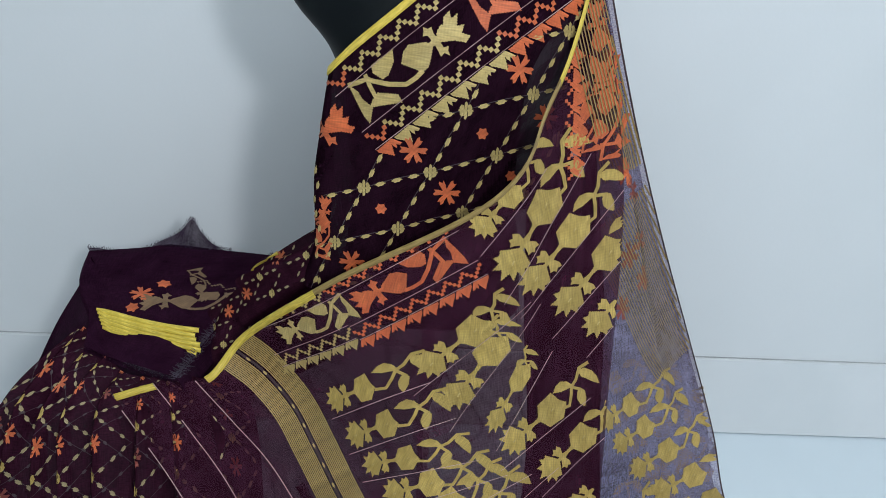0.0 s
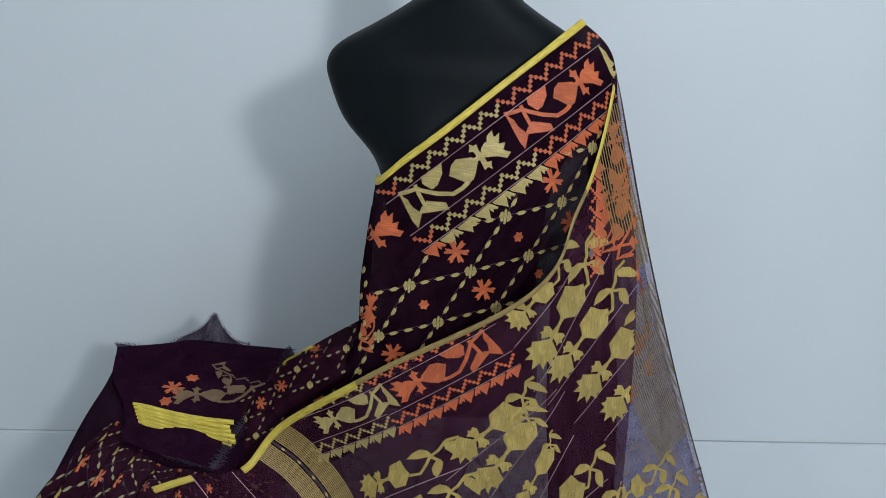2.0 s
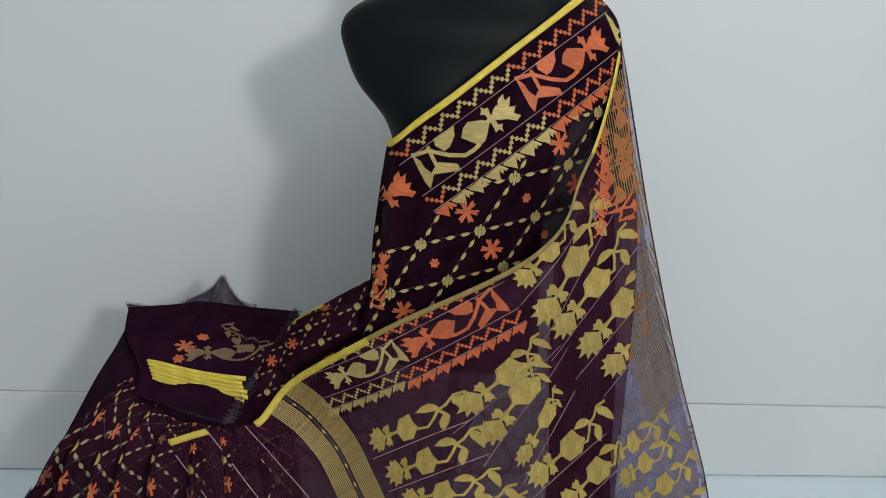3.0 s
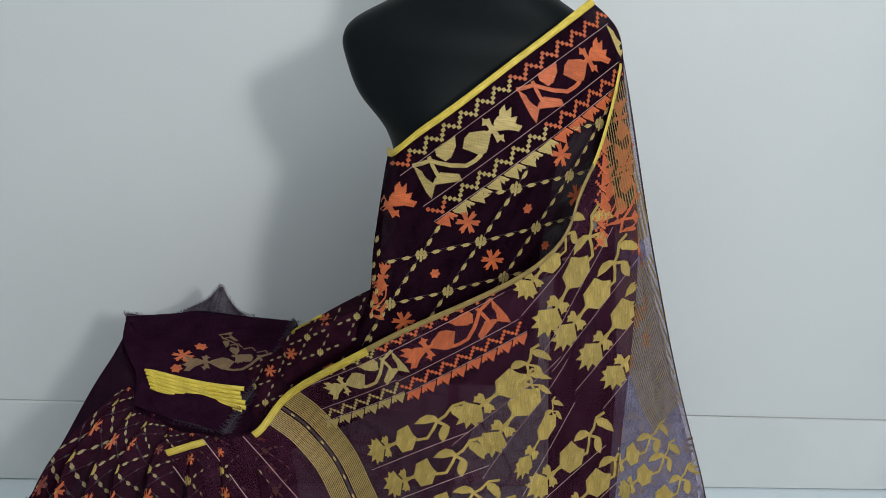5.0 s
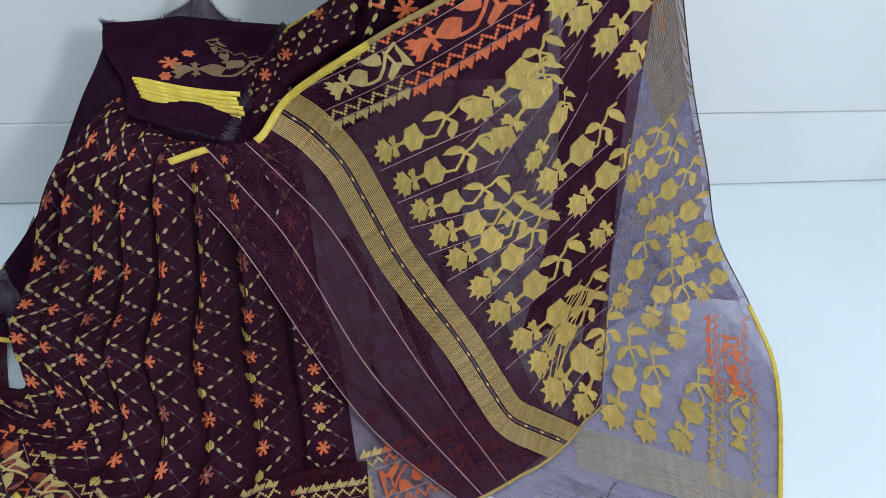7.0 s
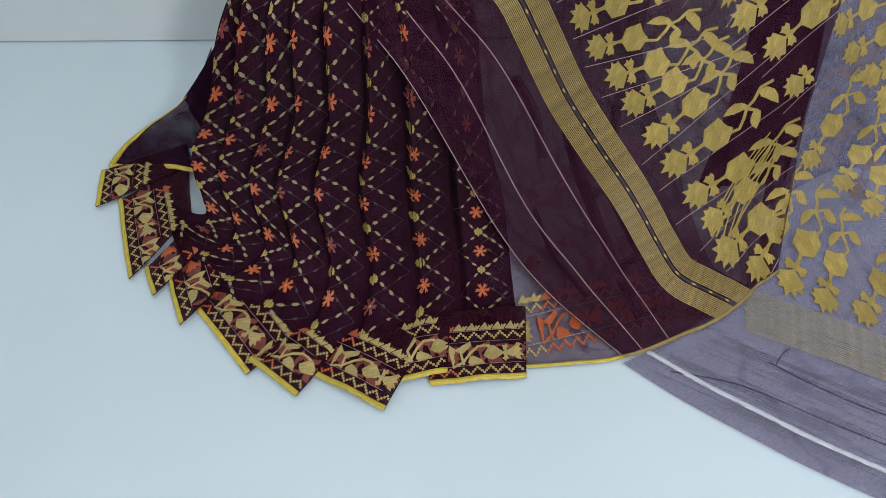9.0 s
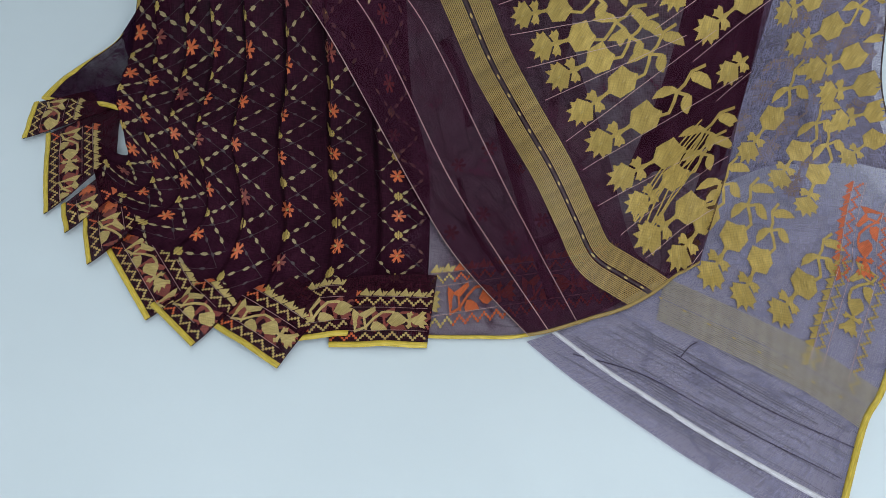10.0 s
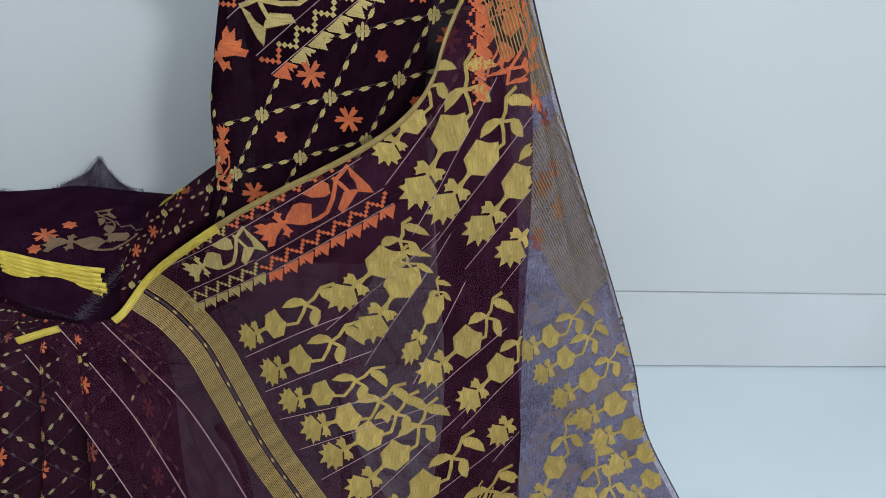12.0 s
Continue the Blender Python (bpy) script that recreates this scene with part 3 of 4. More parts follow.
# pallu: guides from the upper selvedge down to the lower one, loose end to folded side
PALLU = [
    [(-0.404, 0.845, 0.416), (-0.343, 0.862, 0.428), (-0.283, 0.870, 0.434), (-0.233, 0.890, 0.492), (-0.109, 0.826, 0.615), (0.078, 0.800, 0.745), (0.137, 0.832, 0.859), (0.172, 0.905, 0.995)],
    [(-0.301, 0.785, 0.290), (-0.230, 0.800, 0.295), (-0.164, 0.826, 0.306), (-0.078, 0.823, 0.336), (0.012, 0.803, 0.378), (0.102, 0.820, 0.403), (0.192, 0.845, 0.421), (0.252, 0.845, 0.430)],
    [(-0.189, 0.728, 0.075), (-0.135, 0.745, 0.108), (-0.073, 0.768, 0.157), (-0.004, 0.778, 0.206), (0.064, 0.778, 0.225), (0.140, 0.803, 0.223), (0.215, 0.832, 0.213), (0.270, 0.845, 0.210)],
    [(-0.115, 0.640, 0.034), (-0.062, 0.664, 0.055), (-0.008, 0.690, 0.085), (0.067, 0.723, 0.106), (0.130, 0.750, 0.085), (0.198, 0.780, 0.061), (0.250, 0.805, 0.052), (0.280, 0.815, 0.060)],
    [(-0.004, 0.537, 0.010), (0.030, 0.548, 0.010), (0.077, 0.571, 0.010), (0.125, 0.594, 0.010), (0.167, 0.624, 0.010), (0.207, 0.663, 0.010), (0.230, 0.681, 0.010), (0.246, 0.695, 0.010)],
]
# the folded side swings out below the shoulder
PALLU.insert(1, [tuple(0.5 * a + 0.5625 * b - 0.0625 * c + out * o for a, b, c, o in zip(p, q, r, (1, 0.2, 0)))
                 for p, q, r, out in zip(PALLU[0], PALLU[1], PALLU[2], (0, 0, 0, 0, 0, 0, 0.006, 0.026))])


def pallu_relief(u, v):
    fold = np.exp(-((u - 0.80 - 0.05 * v) / 0.07) ** 2) * np.sin(44 * u + 3 * v) * 0.0016
    crease = -0.012 * np.exp(-((v - 0.84) / 0.04) ** 2) * np.exp(-((u - 0.30) / 0.25) ** 2)
    return waves(u, v, 2, 15, 6, 0.0026) + fold + crease


pallu = Sheet(PALLU, 96, 80, pallu_relief, 0.008)
pallu.put("pallu_front", PALLU_CLOTH, saree, "sheer plum pallu with a dense weave of gold flowers")
pallu.edge("selvedge", YELLOW, saree, row=0, width=0.009, inward=1, label="yellow woven selvedge", span=(0.285, 0.56))
pallu.edge("fold_edge", STRIPE, saree, row=0, width=0.006, inward=1, label="dull gold folded edge", span=(0.56, 0.87))
pallu.edge("selvedge", YELLOW, saree, row=0, width=0.007, inward=1, label="yellow woven selvedge", span=(0.87, 0.98))
pallu.edge("selvedge", STRIPE, saree, row=80, width=0.004, inward=-1, label="dull gold selvedge seen through the sheer")

# back layer of the pallu: guides from the shoulder down and out over the floor
BACK = [
    [(0.149, 0.945, 1.000), (0.158, 0.950, 1.012), (0.168, 0.955, 1.015), (0.176, 0.955, 1.014), (0.183, 0.952, 1.008)],
    [(0.165, 0.898, 0.860), (0.195, 0.912, 0.864), (0.203, 0.918, 0.867), (0.212, 0.922, 0.869), (0.222, 0.928, 0.871)],
    [(0.200, 0.892, 0.676), (0.248, 0.915, 0.676), (0.266, 0.935, 0.676), (0.280, 0.945, 0.676), (0.295, 0.955, 0.676)],
    [(0.235, 0.885, 0.442), (0.320, 0.960, 0.436), (0.352, 0.985, 0.433), (0.380, 1.000, 0.432), (0.403, 1.005, 0.440)],
    [(0.250, 0.875, 0.303), (0.345, 0.945, 0.298), (0.395, 0.965, 0.293), (0.433, 0.973, 0.289), (0.463, 0.976, 0.285)],
    [(0.262, 0.868, 0.158), (0.352, 0.920, 0.154), (0.402, 0.919, 0.157), (0.451, 0.919, 0.168), (0.489, 0.923, 0.182)],
    [(0.245, 0.790, 0.025), (0.345, 0.852, 0.050), (0.423, 0.860, 0.066), (0.494, 0.858, 0.077), (0.552, 0.845, 0.080)],
    [(0.190, 0.660, 0.005), (0.320, 0.707, 0.005), (0.413, 0.721, 0.005), (0.499, 0.735, 0.005), (0.580, 0.740, 0.010)],
    [(0.180, 0.640, 0.005), (0.280, 0.626, 0.005), (0.351, 0.583, 0.005), (0.416, 0.552, 0.005), (0.490, 0.527, 0.005)],
    [(0.136, 0.604, 0.005), (0.217, 0.561, 0.005), (0.288, 0.522, 0.005), (0.373, 0.479, 0.005), (0.444, 0.450, 0.005)],
    [(-0.006, 0.530, 0.005), (0.065, 0.475, 0.005), (0.161, 0.411, 0.005), (0.244, 0.362, 0.005), (0.379, 0.292, 0.005)],
]
back = Sheet(BACK, 60, 130, lambda u, v: waves(u, v, 3, 10, 14, 0.0026) * np.clip((0.68 - v) * 6, 0.25, 1) + 0.010 * np.sin(9 * u + 4) * np.exp(-((v - 0.35) / 0.18) ** 2), 0.0045)
back.put("pallu_back", BACK_CLOTH, saree, "single grey-plum sheer layer spread over the floor")
back.edge("selvedge", YELLOW, saree, col=60, width=0.007, inward=-1, label="yellow woven selvedge", span=(0.60, 1.0))
back.edge("edge_thread", DARK_THREAD, saree, col=60, width=0.0014, lift=0.0004, inward=-1, span=(0.0, 0.60))
back.edge("end_band", WHITE_THREAD, saree, row=126, width=0.006, inward=-1, label="white woven band at the loose end")

# second layer at the shoulder, and its short selvedge
Sheet([[(x - 0.004, y + 0.022, z - 0.012 * (k > 4)) for x, y, z in g] for k, g in enumerate(BACK[:7])], 24, 80, lambda u, v: 0.004 * np.sin(20 * u + 3 * v)).put("shoulder_fold", PALLU_CLOTH, saree, "doubled sheer layer at the shoulder")
back.edge("selvedge", YELLOW, saree, col=0, width=0.006, inward=1, label="yellow woven selvedge", span=(0.02, 0.12))

# skirt: guides from the waist down to the floor, outer side to front pleat
SKIRT = [
    [(-0.484, 0.964, 0.448), (-0.457, 0.940, 0.448), (-0.427, 0.907, 0.440), (-0.398, 0.880, 0.431), (-0.368, 0.872, 0.429), (-0.337, 0.872, 0.429), (-0.300, 0.875, 0.429), (-0.232, 0.875, 0.409)],
    [(-0.560, 0.880, 0.377), (-0.508, 0.846, 0.382), (-0.465, 0.832, 0.388), (-0.419, 0.824, 0.393), (-0.369, 0.826, 0.382), (-0.326, 0.832, 0.370), (-0.273, 0.838, 0.358), (-0.212, 0.846, 0.338)],
    [(-0.632, 0.875, 0.197), (-0.555, 0.828, 0.224), (-0.489, 0.800, 0.241), (-0.430, 0.785, 0.253), (-0.375, 0.776, 0.249), (-0.321, 0.776, 0.239), (-0.258, 0.784, 0.220), (-0.197, 0.793, 0.195)],
    [(-0.690, 0.855, 0.097), (-0.608, 0.800, 0.116), (-0.540, 0.770, 0.123), (-0.470, 0.750, 0.135), (-0.402, 0.738, 0.138), (-0.329, 0.742, 0.124), (-0.255, 0.752, 0.100), (-0.172, 0.758, 0.085)],
    [(-0.668, 0.770, 0.052), (-0.590, 0.712, 0.060), (-0.520, 0.672, 0.064), (-0.451, 0.645, 0.062), (-0.388, 0.645, 0.050), (-0.318, 0.660, 0.034), (-0.244, 0.680, 0.022), (-0.163, 0.690, 0.020)],
    [(-0.770, 0.850, 0.008), (-0.700, 0.720, 0.008), (-0.615, 0.640, 0.008), (-0.500, 0.550, 0.008), (-0.420, 0.525, 0.008), (-0.325, 0.530, 0.008), (-0.240, 0.565, 0.008), (-0.155, 0.590, 0.008)],
]


PLEATS = (0.0, 0.09, 0.20, 0.305, 0.43, 0.574, 0.721, 0.853, 1.0)


def pleats(u, v):
    """Knife pleats: each stands proud at its outer edge and runs in under the next."""
    f = np.interp(u - 0.10 * (v - 0.4) * (1 - u), PLEATS, range(9))
    p = f - np.floor(f)
    depth = 0.036 * np.clip(v * 4, 0.12, 1) * np.clip((0.98 - v) * 2.6, 0.0, 1)
    return depth * (np.minimum(p * 9.0, (1 - p) * 1.15).clip(0, 1) - 0.6) + waves(u, v, 4, 14, 7, 0.0012)


skirt = Sheet(SKIRT, 190, 90, pleats, 0.005)
skirt.put("skirt_pleats", CLOTH, saree, "dark plum pleats with dash chains and orange blossoms")

# inner layer: the sheer cloth between pleats and pallu
INNER = [
    [(-0.275, 0.915, 0.440), (-0.235, 0.912, 0.480), (-0.170, 0.905, 0.540), (-0.010, 0.890, 0.640), (0.150, 0.890, 0.700)],
    [(-0.255, 0.875, 0.280), (-0.200, 0.868, 0.285), (-0.140, 0.862, 0.300), (-0.070, 0.856, 0.330), (0.010, 0.852, 0.370)],
    [(-0.215, 0.800, 0.080), (-0.150, 0.795, 0.085), (-0.090, 0.795, 0.095), (-0.010, 0.800, 0.110), (0.090, 0.812, 0.120)],
    [(-0.200, 0.640, 0.007), (-0.120, 0.632, 0.008), (-0.040, 0.640, 0.008), (0.040, 0.655, 0.008), (0.150, 0.710, 0.008)],
    [(-0.147, 0.519, 0.006), (-0.080, 0.526, 0.006), (-0.009, 0.537, 0.006), (0.075, 0.575, 0.006), (0.200, 0.670, 0.006)],
]
inner = Sheet(INNER, 60, 60, lambda u, v: waves(u, v, 9, 26, 3, 0.004) * np.clip((0.8 - v) * 3, 0.1, 1), 0.006)
inner.put("inner_layer", INNER_CLOTH, saree, "single sheer plum layer under the pallu")
inner.edge("selvedge", YELLOW, saree, row=60, width=0.004, inward=-1, label="yellow woven selvedge", span=(0.0, 0.55))
# dark gathered folds beside the folded side of the pallu
GATHER = [
    [(0.120, 0.880, 0.740), (0.165, 0.885, 0.760), (0.205, 0.905, 0.770)],
    [(0.130, 0.868, 0.560), (0.185, 0.875, 0.560), (0.240, 0.890, 0.560)],
    [(0.150, 0.860, 0.380), (0.205, 0.868, 0.380), (0.255, 0.875, 0.380)],
    [(0.150, 0.850, 0.220), (0.210, 0.860, 0.220), (0.275, 0.870, 0.210)],
    [(0.120, 0.800, 0.070), (0.200, 0.830, 0.060), (0.275, 0.845, 0.060)],
]
Sheet(GATHER, 40, 50, lambda u, v: 0.007 * np.sin(24 * u + 2 * v)).put("gathered_folds", CLOTH, saree, "dark gathered folds behind the pallu")

# hem: each pleat lies on the floor as a panel of its own; outer edge, then inner edge
HEM = [
    ((-0.876, 0.825), (-0.891, 0.898), (-0.727, 0.926), (-0.750, 0.961)), ((-0.772, 0.671), (-0.828, 0.809), (-0.702, 0.809), (-0.721, 0.890)),
    ((-0.722, 0.635), (-0.745, 0.679), (-0.658, 0.737), (-0.683, 0.785)), ((-0.665, 0.581), (-0.696, 0.647), (-0.600, 0.683), (-0.650, 0.750)),
    ((-0.548, 0.500), (-0.631, 0.593), (-0.479, 0.585), (-0.559, 0.687)), ((-0.470, 0.465), (-0.534, 0.513), (-0.426, 0.540), (-0.470, 0.600)),
    ((-0.344, 0.445), (-0.439, 0.494), (-0.302, 0.553), (-0.374, 0.609)), ((-0.258, 0.506), (-0.330, 0.487), (-0.262, 0.597), (-0.318, 0.590)),
    ((-0.146, 0.502), (-0.256, 0.490), (-0.154, 0.619), (-0.270, 0.602)),
]
for k, (a, b, c, d) in enumerate(HEM):
    wide = (Vector(a) - Vector(b)) * 0.10
    a, b = tuple(Vector(a) + wide * 0.2), tuple(Vector(b) - wide * 2.2)
    c, d = tuple(Vector(c) + wide), tuple(Vector(d) - wide * 3)
    low = 0.008 + 0.0015 * (k % 4)
    reach = [(b, a), (tuple(Vector(b).lerp(Vector(d), 0.5)), tuple(Vector(a).lerp(Vector(c), 0.5))), (d, c)]
    heights = (low, low + 0.005, low + 0.010)
    guides = []
    for (p, q), h in zip(reach, heights):
        m = ((p[0] + q[0]) / 2, (p[1] + q[1]) / 2)
        guides.append([(p[0], p[1], h * 0.7), (m[0], m[1], h + 0.003), (q[0], q[1], h)])
    panel = Sheet(guides, 14, 22, lambda u, v, k=k: waves(u, v, k, 8, 5, 0.0012), low)
    ob = panel.put("hem_panel", HEM_CLOTH, saree, "pleat end on the floor with a woven border")
    panel.edge("selvedge", YELLOW, saree, row=0, width=0.007, inward=1, label="yellow woven selvedge")
    w = Weave(Chart(panel, (0, 0.02, -1)), saree)
    p, q = Vector(b), Vector(a)
    along = q - p
    inward = Vector((Vector(d) + Vector(c) - p - q))
    inward -= along.normalized() * inward.dot(along.normalized())
    border(w, p, along, inward, along.length, [RUST], 0.78, first=0.06, single=False, lift=0.0005)
    border(w, p, along, inward, along.length, [BEIGE, BEIGE, ORANGE] if k % 3 else [BEIGE, ORANGE], 0.78, first=0.004 * k, single=True)
    w.close()

# side fall: plain cloth behind the pleats
SIDE = [
    [(-0.497, 1.060, 0.505), (-0.470, 1.020, 0.490), (-0.440, 0.960, 0.462)],
    [(-0.541, 1.040, 0.425), (-0.520, 0.990, 0.430), (-0.480, 0.930, 0.430)],
    [(-0.599, 1.015, 0.313), (-0.580, 0.960, 0.315), (-0.545, 0.900, 0.320)],
    [(-0.660, 1.000, 0.211), (-0.645, 0.950, 0.205), (-0.610, 0.890, 0.200)],
    [(-0.740, 1.000, 0.100), (-0.715, 0.960, 0.100), (-0.670, 0.900, 0.095)],
    [(-0.860, 1.010, 0.012), (-0.800, 0.980, 0.030), (-0.735, 0.930, 0.040)],
    [(-0.885, 0.925, 0.005), (-0.800, 0.920, 0.010), (-0.720, 0.900, 0.020)],
]
upper_side = Sheet(SIDE[:5], 26, 40, lambda u, v: waves(u, v, 6, 6, 4, 0.003))
upper_side.put("side_fall", PLAIN, saree, "plain dark plum cloth falling at the side")
side = Sheet(SIDE[3:], 26, 40, lambda u, v: waves(u, v, 6, 8, 5, 0.004) * np.clip(v * 3, 0.2, 1))
side.put("side_fall", SIDE_CLOTH, saree, "plain sheer plum cloth falling at the side")
side.edge("selvedge", YELLOW, saree, col=0, width=0.008, inward=1, label="yellow woven selvedge", span=(0.30, 1.0))
side.edge("selvedge", YELLOW, saree, row=40, width=0.008, inward=-1, label="yellow woven selvedge")

# waist fold: dark cloth under the upper edge of the pallu
WAIST = [
    [(-0.315, 1.000, 0.450), (-0.250, 0.970, 0.520), (-0.150, 0.915, 0.600)],
    [(-0.315, 0.930, 0.420), (-0.240, 0.922, 0.470), (-0.125, 0.880, 0.575)],
    [(-0.300, 0.905, 0.350), (-0.220, 0.898, 0.390), (-0.100, 0.874, 0.480)],
]
waist = Sheet(WAIST, 30, 30, lambda u, v: 0.003 * np.sin(14 * u + 9 * v))
waist.put("waist_fold", CLOTH, saree, "dark plum fold at the waist")

# flank: folds beside the waist
FLANK = [
    [(-0.236, 0.985, 0.530), (-0.190, 0.950, 0.580), (-0.120, 0.900, 0.655)],
    [(-0.250, 0.950, 0.535), (-0.180, 0.890, 0.592), (-0.124, 0.862, 0.625)],
    [(-0.240, 0.920, 0.480), (-0.168, 0.880, 0.550), (-0.116, 0.850, 0.600)],
]
flank = Sheet(FLANK, 30, 26, lambda u, v: 0.006 * np.sin(16 * v + 3 * u))
flank.put("flank_folds", CLOTH, saree, "gathered plum folds with orange blossoms at the waist")
flank.edge("selvedge", YELLOW, saree, row=0, width=0.007, inward=1, label="yellow woven selvedge", span=(0.0, 0.5))

pallu.edge("selvedge", YELLOW, saree, row=0, width=0.009, inward=1, label="yellow woven selvedge", span=(0.0, 0.13))
for col in (0, 12, 24):
    pallu.edge("woven_line", THREAD, saree, col=col, width=0.0007, lift=0.0004, inward=1)

# ---- folded blouse piece ----
blouse = empty("blouse_piece", (-0.38, 0.98, 0.44), "folded plum blouse piece with frayed ends lying on the saree", "fabric")
TOP = [
    [(-0.510, 1.085, 0.500), (-0.442, 1.130, 0.486), (-0.402, 1.160, 0.478), (-0.325, 1.180, 0.462), (-0.246, 1.180, 0.452)],
    [(-0.490, 0.995, 0.498), (-0.437, 1.010, 0.488), (-0.397, 1.050, 0.478), (-0.334, 1.075, 0.464), (-0.262, 1.085, 0.452)],
    [(-0.462, 0.950, 0.475), (-0.433, 0.960, 0.476), (-0.377, 0.955, 0.470), (-0.335, 0.945, 0.462), (-0.290, 0.950, 0.455)],
    [(-0.456, 0.905, 0.452), (-0.432, 0.895, 0.450), (-0.393, 0.880, 0.446), (-0.354, 0.868, 0.442), (-0.318, 0.858, 0.440)],
]
top = Sheet(TOP, 36, 36, lambda u, v: waves(u, v, 7, 6, 4, 0.0016))
top.put("folded_cloth", PLAIN, blouse)
Sheet([[(x - 0.004, y + 0.004, z - 0.012) for x, y, z in g] for g in TOP], 20, 20).put("folded_cloth", PLAIN, blouse)
# folds that carry the piece, down to the waist of the skirt
Sheet([[(x + 0.002, y + 0.006, z - h) for x, y, z in TOP[3]] for h in (0.004, 0.016, 0.030)], 20, 8).put("lower_fold", PLAIN, blouse)
Sheet([[(x, y, z) for x, y, z in (TOP[0][4], TOP[1][4], TOP[2][4], TOP[3][4])], [(x + 0.012, y, z - 0.03) for x, y, z in (TOP[0][4], TOP[1][4], TOP[2][4], TOP[3][4])]], 24, 8).put("lower_fold", PLAIN, blouse)

# the ruffled sheer end at the back
RUFFLE = [
    [(-0.512, 1.085, 0.494), (-0.495, 1.100, 0.488), (-0.460, 1.120, 0.482), (-0.430, 1.135, 0.478), (-0.405, 1.150, 0.474), (-0.385, 1.158, 0.470), (-0.366, 1.164, 0.466), (-0.345, 1.172, 0.460), (-0.320, 1.178, 0.455)],
    [(-0.514, 1.095, 0.494), (-0.495, 1.110, 0.482), (-0.460, 1.130, 0.479), (-0.430, 1.142, 0.479), (-0.403, 1.155, 0.487), (-0.380, 1.162, 0.499), (-0.366, 1.166, 0.489), (-0.345, 1.174, 0.465), (-0.320, 1.180, 0.457)],
    [(-0.518, 1.100, 0.497), (-0.497, 1.120, 0.481), (-0.460, 1.135, 0.478), (-0.430, 1.150, 0.480), (-0.400, 1.160, 0.497), (-0.374, 1.165, 0.522), (-0.364, 1.168, 0.503), (-0.342, 1.175, 0.468), (-0.320, 1.182, 0.458)],
]
ruffle = Sheet(RUFFLE, 40, 20, lambda u, v: 0.005 * np.sin(19 * u) * v)
ruffle.put("sheer_end", RUFFLE_CLOTH, blouse, "sheer frayed end standing up")


def fringe(line, way, count, length, seed, parent, material=FRINGE):
    """A row of loose thread ends."""
    r = random.Random(seed)
    verts, faces, uvs = [], [], []
    pts = spline(np.array(line), np.linspace(0, 1, count))
    for k, p in enumerate(pts):
        d = Vector(way) + Vector((r.uniform(-0.6, 0.6), r.uniform(-0.3, 0.3), r.uniform(-0.4, 0.4)))
        d = d.normalized() * length * r.uniform(0.5, 1.2)
        a = Vector(p)
        o = Vector((0.0004, 0, 0.0002))
        bend = Vector((r.uniform(-1, 1), 0, r.uniform(-1, 1))) * 0.0015
        i = len(verts)
        verts += [a - o, a + o, a + d * 0.5 + bend + o * 0.8, a + d * 0.5 + bend - o * 0.8, a + d + o * 0.3, a + d - o * 0.3]
        uvs += [(0, 0), (0.001, 0), (0.001, 0.005), (0, 0.005), (0.001, 0.01), (0, 0.01)]
        faces += [(i, i + 1, i + 2, i + 3), (i + 3, i + 2, i + 4, i + 5)]
    ob = adopt(mesh_part("fringe", verts, faces, material, None, "short frayed thread ends", uvs, False), parent)
    return tagged(ob, kind="stuff")


fringe([tuple(p) for p in ruffle.grid[-1][::5]], (0.1, 0, 1), 260, 0.006, 5, blouse, FRAY)
fringe([tuple(p) for p in top.grid[::4, -1]], (-0.9, -0.2, 0.5), 520, 0.012, 6, blouse, FRAY)
fringe([tuple(p) for p in top.grid[::4, -1]], (1, 0.1, 0.25), 300, 0.010, 8, blouse, FRAY)
fringe([tuple(p) for p in top.grid[-1][18::4]], (0.4, -0.6, -0.3), 90, 0.009, 7, blouse)

# the bundle of folded yellow selvedges
LAYERS = 6
for k in range(LAYERS):
    f = k / (LAYERS - 1)
    a0 = Vector((-0.448 + 0.010 * f, 0.945 - 0.014 * f, 0.486 - 0.020 * f))
    a1 = Vector((-0.302 + 0.005 * math.sin(5 * k), 0.922 - 0.020 * f, 0.472 - 0.026 * f))
    guides = []
    for turn in (-100, -55, 0, 55, 100):
        c, d = math.cos(radians(turn)) * 0.0032, math.sin(radians(turn)) * 0.0036
        row = []
        for s in (0, 0.12, 0.4, 0.7, 1.0):
            p = a0.lerp(a1, s)
            sag = -0.004 * math.sin(math.pi * s) + 0.0006 * math.sin(8 * s + 2.3 * k)
            thin = 0.6 if s == 0 else 1.0
            row.append((p.x, p.y - 0.8 * c * thin + 0.58 * d * thin, p.z + 0.58 * c * thin + 0.8 * d * thin + sag))
        guides.append(row)
    Sheet(guides, 26, 10).put("yellow_fold", YELLOW_FOLD, blouse, "folded bright yellow selvedge")

chart = Chart(top, (0, 0.5, -0.86))
w = Weave(chart, blouse)
w.lay(BLOSSOM, chart.to((-0.405, 1.000, 0.48)), (1, 0), (0, 1), ORANGE, "blossom", True, size=1.35)
w.lay(BIRD, chart.to((-0.365, 0.995, 0.47)), (-0.95, -0.25), (0.25, -0.95), FADED, "flower_spray", True, size=1.05)
w.lay(BIRD, chart.to((-0.330, 1.035, 0.47)), (0.35, -0.75), (0.6, 0.3), FADED, "flower_spray", True, size=0.75)
for k in range(3):
    w.lay(STEPS, chart.to((-0.345 + 0.022 * k, 1.062 - 0.006 * k, 0.468)), (1, -0.2), (0.1, 0.8), FADED, "stepped_chain", False, size=0.8)
